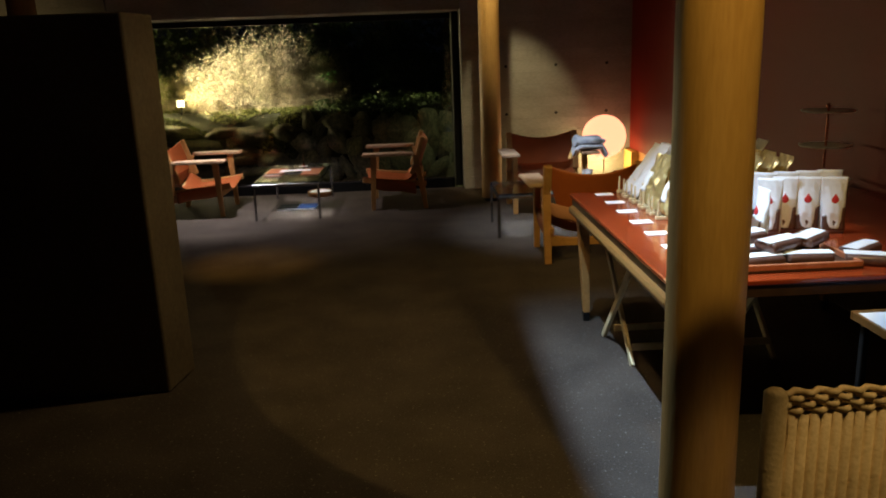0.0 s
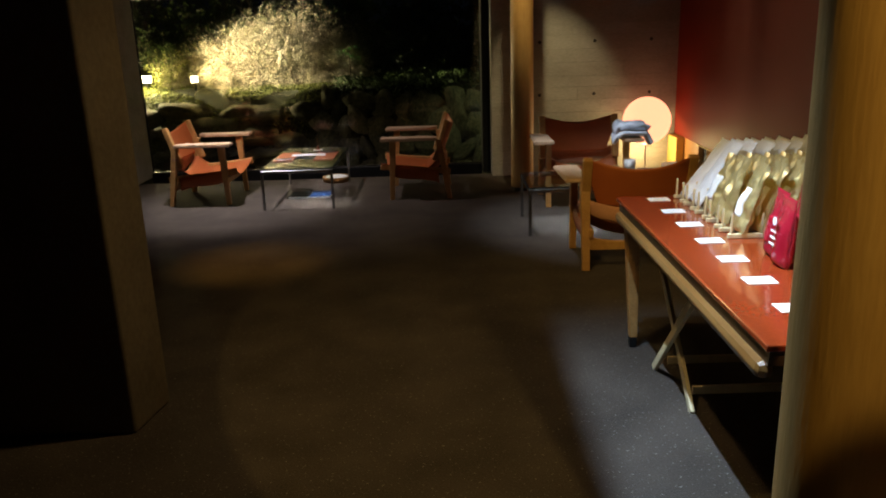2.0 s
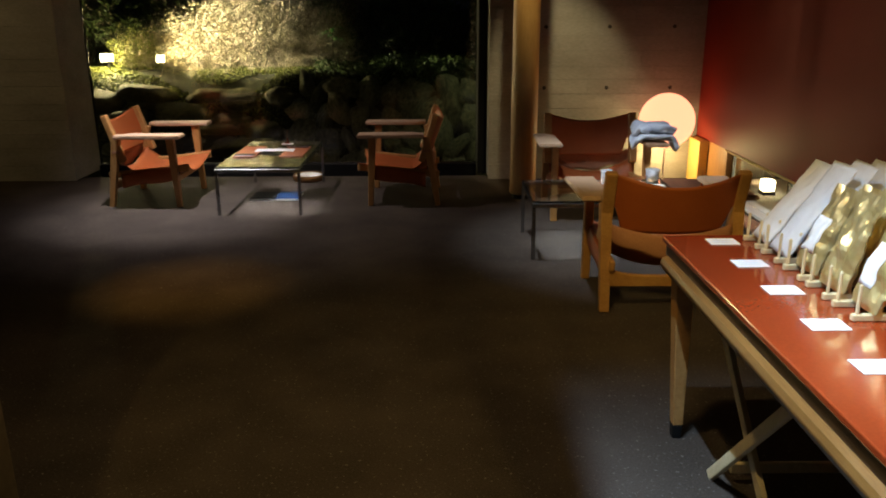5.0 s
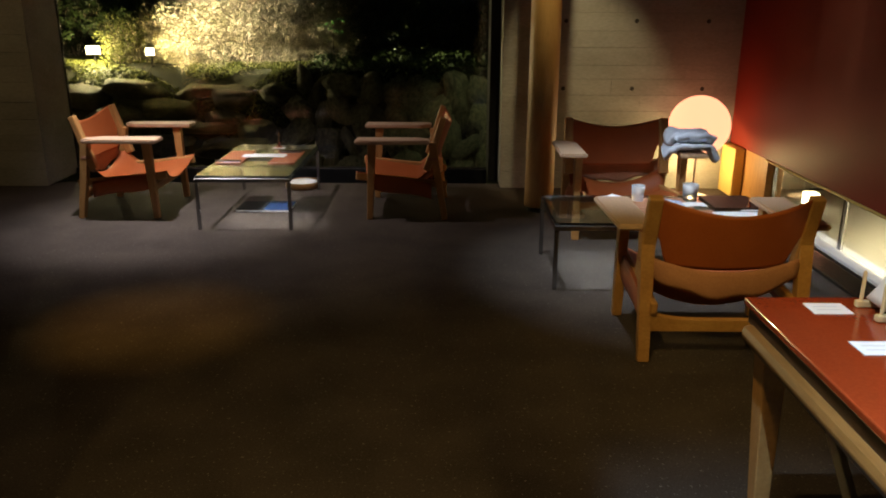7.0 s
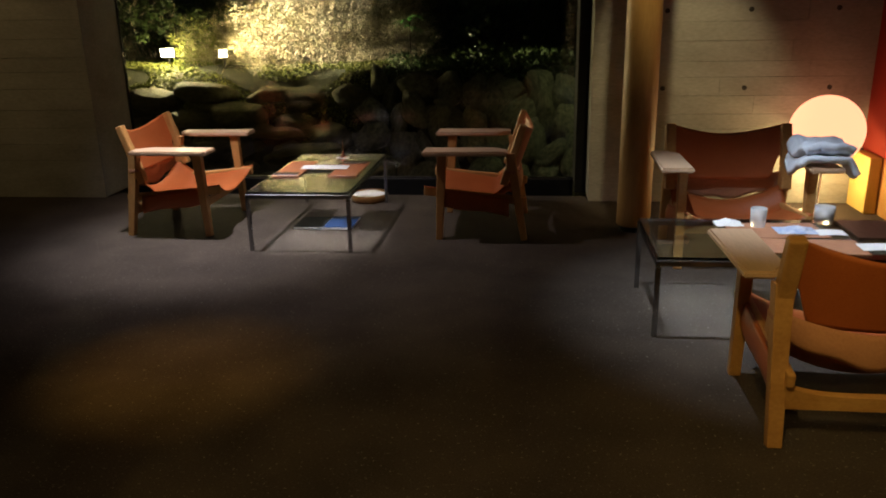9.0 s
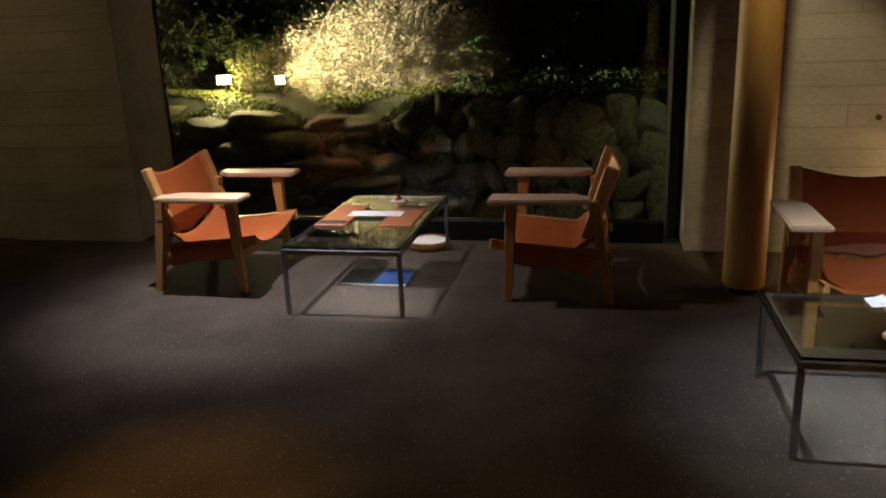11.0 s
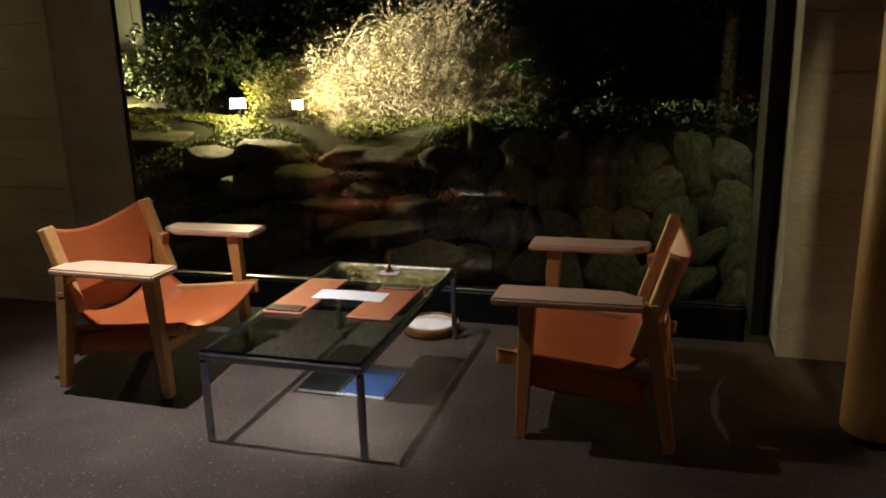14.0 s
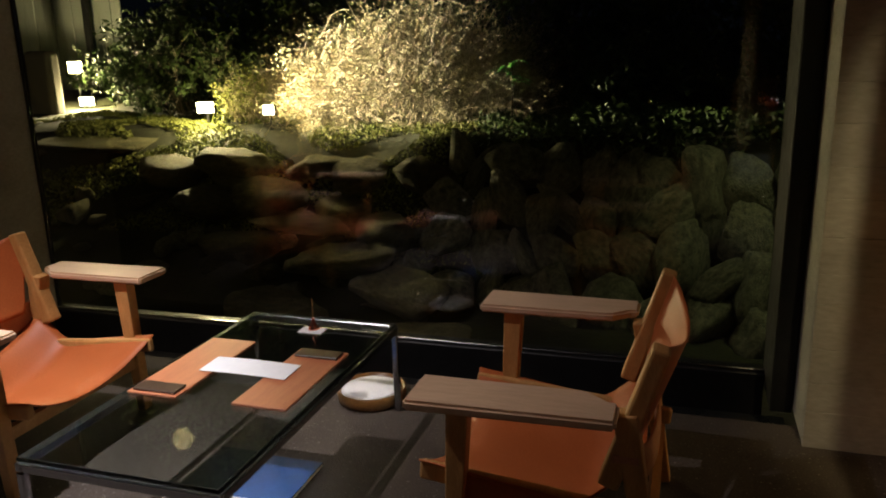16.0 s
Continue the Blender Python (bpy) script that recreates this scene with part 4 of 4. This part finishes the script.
def leaf_cloud(name, centre_fn, n, size, mat, parent, seed):
    """Many small pointed leaves as one mesh."""
    r = np.random.RandomState(seed)
    verts, faces = [], []
    for _ in range(n):
        p = centre_fn(r)
        if p is None:
            continue
        a, b = r.uniform(0, 6.28), r.uniform(-1.1, 1.1)
        d = np.array((math.cos(a) * math.cos(b), math.sin(a) * math.cos(b), math.sin(b)))
        s = np.cross(d, r.normal(size=3))
        s /= np.linalg.norm(s) + 1e-6
        l = size * r.uniform(0.6, 1.4)
        k = len(verts)
        verts += [tuple(p - d * l), tuple(p + s * l * 0.4), tuple(p + d * l), tuple(p - s * l * 0.4)]
        faces.append((k, k + 1, k + 2, k + 3))
    me = bpy.data.meshes.new(name)
    me.from_pydata(verts, [], faces)
    me.materials.append(mat)
    ob = new(name, me)
    ob.parent = parent
    ob["kind"] = "stuff"
    return ob


def twig_cloud(name, starts, mat, parent, seed, r0=0.005, levels=3):
    """Forking twigs as one mesh of thin three-sided rods. starts: (root, direction, length)."""
    r = np.random.RandomState(seed)
    verts, faces = [], []

    def rod(a, b, ra, rb):
        d = b - a
        d = d / (np.linalg.norm(d) + 1e-9)
        s = np.cross(d, (0.3, 0.5, 0.81))
        s /= np.linalg.norm(s) + 1e-9
        t = np.cross(d, s)
        k = len(verts)
        for p, q in ((a, ra), (b, rb)):
            for i in range(3):
                an = 2.094 * i
                verts.append(tuple(p + q * (s * math.cos(an) + t * math.sin(an))))
        for i in range(3):
            j = (i + 1) % 3
            faces.append((k + i, k + j, k + 3 + j, k + 3 + i))
    tips = []

    def grow(p, d, length, rad, level):
        d1 = d + r.normal(size=3) * 0.25
        d1 /= np.linalg.norm(d1)
        mid = p + d1 * length * 0.5
        d2 = d1 + r.normal(size=3) * 0.3
        d2 /= np.linalg.norm(d2)
        end = mid + d2 * length * 0.5
        rod(p, mid, rad, rad * 0.85)
        rod(mid, end, rad * 0.85, rad * 0.65)
        tips.append(end)
        if level:
            for q in (mid, end):
                for _ in range(r.randint(1, 3)):
                    dd = d2 + r.normal(size=3) * 0.6
                    dd /= np.linalg.norm(dd)
                    grow(q, dd, length * r.uniform(0.5, 0.8), rad * 0.62, level - 1)
    for p, d, l in starts:
        grow(np.array(p, float), np.array(d, float) / np.linalg.norm(d), l, r0, levels)
    me = bpy.data.meshes.new(name)
    me.from_pydata(verts, [], faces)
    me.materials.append(mat)
    ob = new(name, me)
    ob.parent = parent
    ob["kind"] = "stuff"
    return ob, tips


def shrub(label, x, y, rx, ry, h, stems, leaves, leaf_size, leaf_mat, seed, twig=TWIG, levels=3):
    base = ground_height(x, y)
    ob = thing("shrub", label, "shrub", "garden shrubs", pose(x, y, base))
    r = random.Random(seed)
    starts = []
    for _ in range(stems):
        a, q = r.uniform(0, 6.283), math.sqrt(r.random())
        px, py = rx * 0.85 * q * math.cos(a), ry * 0.85 * q * math.sin(a)
        dome = h * (1 - 0.55 * q * q)
        starts.append(((px * 0.75, py * 0.75, -0.02), (px * 0.5 + r.uniform(-0.2, 0.2), py * 0.5 + r.uniform(-0.2, 0.2), 0.9), dome * 0.46))
    _, tips = twig_cloud("branches", starts, twig, ob, seed, 0.006, levels)
    tips = np.array(tips)

    def at(rs):
        p = tips[rs.randint(len(tips))] + rs.normal(size=3) * 0.03
        return p
    leaf_cloud("leaves", at, leaves, leaf_size, leaf_mat, ob, seed + 1)
    return ob


shrub("big bare-twigged azalea with dry yellow leaves, lit from below", -2.05, 13.2, 1.6, 0.5, 1.2, 430, 46000, 0.0115, LEAF, 3)
shrub("thin upright sprout of the azalea", -2.05, 13.1, 0.2, 0.15, 1.5, 20, 1800, 0.0115, LEAF, 4)
shrub("low clipped yellow-green azalea beside the flood lamp", -3.55, 13.4, 0.6, 0.4, 0.72, 100, 9000, 0.014, GRASS, 5, levels=2)
shrub("loose evergreen shrub with pale bare stems behind the flood lamp", -4.5, 14.0, 0.9, 0.5, 1.15, 60, 9000, 0.03, GREEN_LEAF, 7, TWIG, 2)
shrub("dark evergreen shrub at the fence", -5.6, 14.7, 0.8, 0.5, 1.3, 50, 8000, 0.032, GREEN_LEAF, 8, BARK, 2)
shrub("dark evergreen shrub above the boulder wall", -0.2, 13.7, 0.9, 0.5, 1.0, 50, 7000, 0.03, GREEN_LEAF, 9, BARK, 2)
shrub("dark evergreen shrub above the boulder wall", 1.3, 14.4, 0.9, 0.6, 0.9, 40, 6000, 0.03, GREEN_LEAF, 11, BARK, 2)
shrub("tall dark shrub behind the azalea", -2.0, 14.9, 2.2, 0.6, 2.3, 80, 15000, 0.04, GREEN_LEAF, 13, BARK, 3)
shrub("tall dark shrub at the back of the garden", -4.6, 15.4, 1.6, 0.5, 2.3, 60, 12000, 0.04, GREEN_LEAF, 15, BARK, 3)
shrub("tall dark shrub at the back of the garden", 0.8, 15.0, 1.6, 0.5, 2.2, 60, 10000, 0.04, GREEN_LEAF, 17, BARK, 3)

fern = thing("fern", "bright green fern leaves at the edge of the azalea", "fern", m=pose(-1.0, 12.75, ground_height(-1.0, 12.75)))
for i in range(9):
    a = i * 0.7
    def frond(u, v, a=a, i=i):
        l = 0.16 + 0.03 * (i % 3)
        w = 0.022 * math.sin(math.pi * min(u + 0.05, 1)) * (2 * v - 1)
        rr = l * u
        return (rr * math.cos(a) - w * math.sin(a), rr * math.sin(a) + w * math.cos(a), 0.36 + 0.02 * i + 0.1 * u - 0.12 * u * u)
    part("leaf", mesh(sheet(frond, 8, 2, 0.001)), FERN, fern, smooth=True)
part("stalk", mesh(lathe(((0.006, 0), (0.004, 0.5)), 6)), BARK, fern)

tufts = thing("moss_tufts", "low yellow-green moss and grass tufts on the terrace", "grass")
tufts["kind"] = "stuff"


def tuft_at(rs):
    x, y = rs.uniform(-6.0, -0.8), rs.uniform(11.75, 13.9)
    if noise.noise((x * 1.5, y * 2.2, 5)) < -0.12:
        return None
    return np.array((x, y, ground_height(x, y) + rs.uniform(0, 0.035)))


leaf_cloud("blades", tuft_at, 60000, 0.016, GRASS, tufts, 31)
cover = thing("ground_cover", "dark low leafy ground cover above the boulder wall", "plants")
cover["kind"] = "stuff"


def cover_at(rs):
    x, y = rs.uniform(-1.2, 3.0), rs.uniform(12.3, 13.6)
    lump = 0.22 * max(noise.noise((x * 1.8, y * 1.8, 8)) + 0.35, 0)
    return np.array((x, y, ground_height(x, y) + rs.uniform(0, 0.05 + lump)))


leaf_cloud("leaves", cover_at, 9000, 0.03, GREEN_LEAF, cover, 33)


def trees(label, spots, seed):
    for i, (x, y, h) in enumerate(spots):
        ob = thing("tree", label, "tree", "dark background trees", pose(x, y, ground_height(x, y)))
        r = 0.09 + 0.02 * (i % 3)
        part("trunk", mesh(lathe([(r * (1 - 0.6 * k / 8) * (1 + 0.08 * math.sin(k * 2 + i)), h * k / 8 - 0.05) for k in range(9)], 12)), BARK, ob, smooth=True)
        starts = [((0, 0, h * 0.35 + h * 0.06 * k), (math.cos(k * 2.4 + i), math.sin(k * 2.4 + i), 0.35), 0.9) for k in range(10)]
        _, tips = twig_cloud("limbs", starts, BARK, ob, seed + i, 0.02, 3)
        tips = np.array(tips)
        leaf_cloud("crown", lambda rs, tips=tips: tips[rs.randint(len(tips))] + rs.normal(size=3) * 0.12, 5000, 0.055, GREEN_LEAF, ob, seed + 50 + i)


trees("dark evergreen tree at the back of the night garden", ((-5.2, 16.2, 4.2), (-3.4, 17.0, 4.6), (-1.2, 16.4, 4.3), (0.9, 15.4, 4.0), (2.6, 14.6, 4.0), (-0.2, 18.0, 5.0), (-7.2, 17.5, 4.6)), 70)

# fence, flood lamps and far stones
fence = thing("fence", "pale grey vertical board fence at the garden edge", "fence")
for i in range(20):
    x = -10.3 + 0.16 * i
    part("board", mesh(box((x, 15.9 + 0.012 * (i % 2), 0.5), (x + 0.15, 15.93 + 0.012 * (i % 2), 2.9), 0.006)), FENCE, fence)
part("post", mesh(beam((-7.4, 15.6, 0.5), (-7.4, 15.6, 3.0), 0.07, 0.07)), BLACK_METAL, fence)


def flood(x, y, z, aim, w, h, watts, cone=120):
    ob = thing("flood_lamp", "small glowing rectangular garden flood lamp on a spike", "flood lamp", "garden flood lamps")
    m = look((x, y, z), aim)
    ob.matrix_world = m
    case = part("housing", mesh(box((-w / 2, -h / 2, 0.002), (w / 2, h / 2, 0.06), 0.008)), BLACK_METAL, ob)
    part("lens", mesh(box((-w / 2 + 0.006, -h / 2 + 0.006, -0.004), (w / 2 - 0.006, h / 2 - 0.006, 0.001), 0.002)), FLOOD, case, "bright lit lens")
    g = ground_height(x, y)
    inv = m.inverted()
    part("spike", mesh(beam(inv @ Vector((x, y + 0.03, g - 0.03)), inv @ Vector((x, y + 0.03, z - h / 2 + 0.01)), 0.02, 0.02, (0.3, 0.9, 0.1))), BLACK_METAL, ob)
    return ob


flood(-3.94, 13.0, 0.84, (-3.3, 10.5, 0.8), 0.17, 0.11, 0)
flood(-3.2, 12.85, 0.83, (-2.75, 11.6, 0.95), 0.11, 0.1, 0)
flood(-6.6, 14.5, 0.80, (-5.5, 11.0, 0.7), 0.19, 0.11, 0)
flood(-6.75, 14.55, 1.2, (-5.5, 11.0, 1.0), 0.18, 0.15, 0)
GARDEN = (1.0, 0.83, 0.42)
spot("flood_beam_azalea", (-3.14, 12.8, 0.84), (-1.6, 13.1, 1.3), 240, GARDEN, 120, 0.6, 0.03)
# added source with no fixture at its place, fills the azalea's right half
spot("azalea_fill", (-3.9, 12.1, 0.98), (-1.35, 13.1, 1.35), 3000, (1.0, 0.87, 0.56), 46, 0.8, 0.03)
spot("flood_beam_terrace", (-3.9, 12.9, 0.9), (-3.35, 12.35, 0.1), 165, GARDEN, 96, 0.9, 0.03)
bulb("flood_glow", (-3.893, 12.89, 0.875), 46, GARDEN, 0.006)
bulb("flood_glow", (-6.55, 14.4, 0.80), 130, GARDEN, 0.012)
bulb("flood_glow", (-6.7, 14.45, 1.19), 110, GARDEN, 0.012)
# unseen lamp added above the garden to brighten the right-hand boulders
spot("boulder_fill", (1.1, 10.2, 2.6), (0.8, 11.5, 0.05), 46, (0.95, 1.0, 0.55), 46, 1.0, 0.04)
tagged(link("standing_stone", mesh(box((-6.98, 14.0, 0.5), (-6.62, 14.2, 1.4), 0.06, segments=3)), PLASTER_DARK), "dark upright stone slab by the fence", "stone")
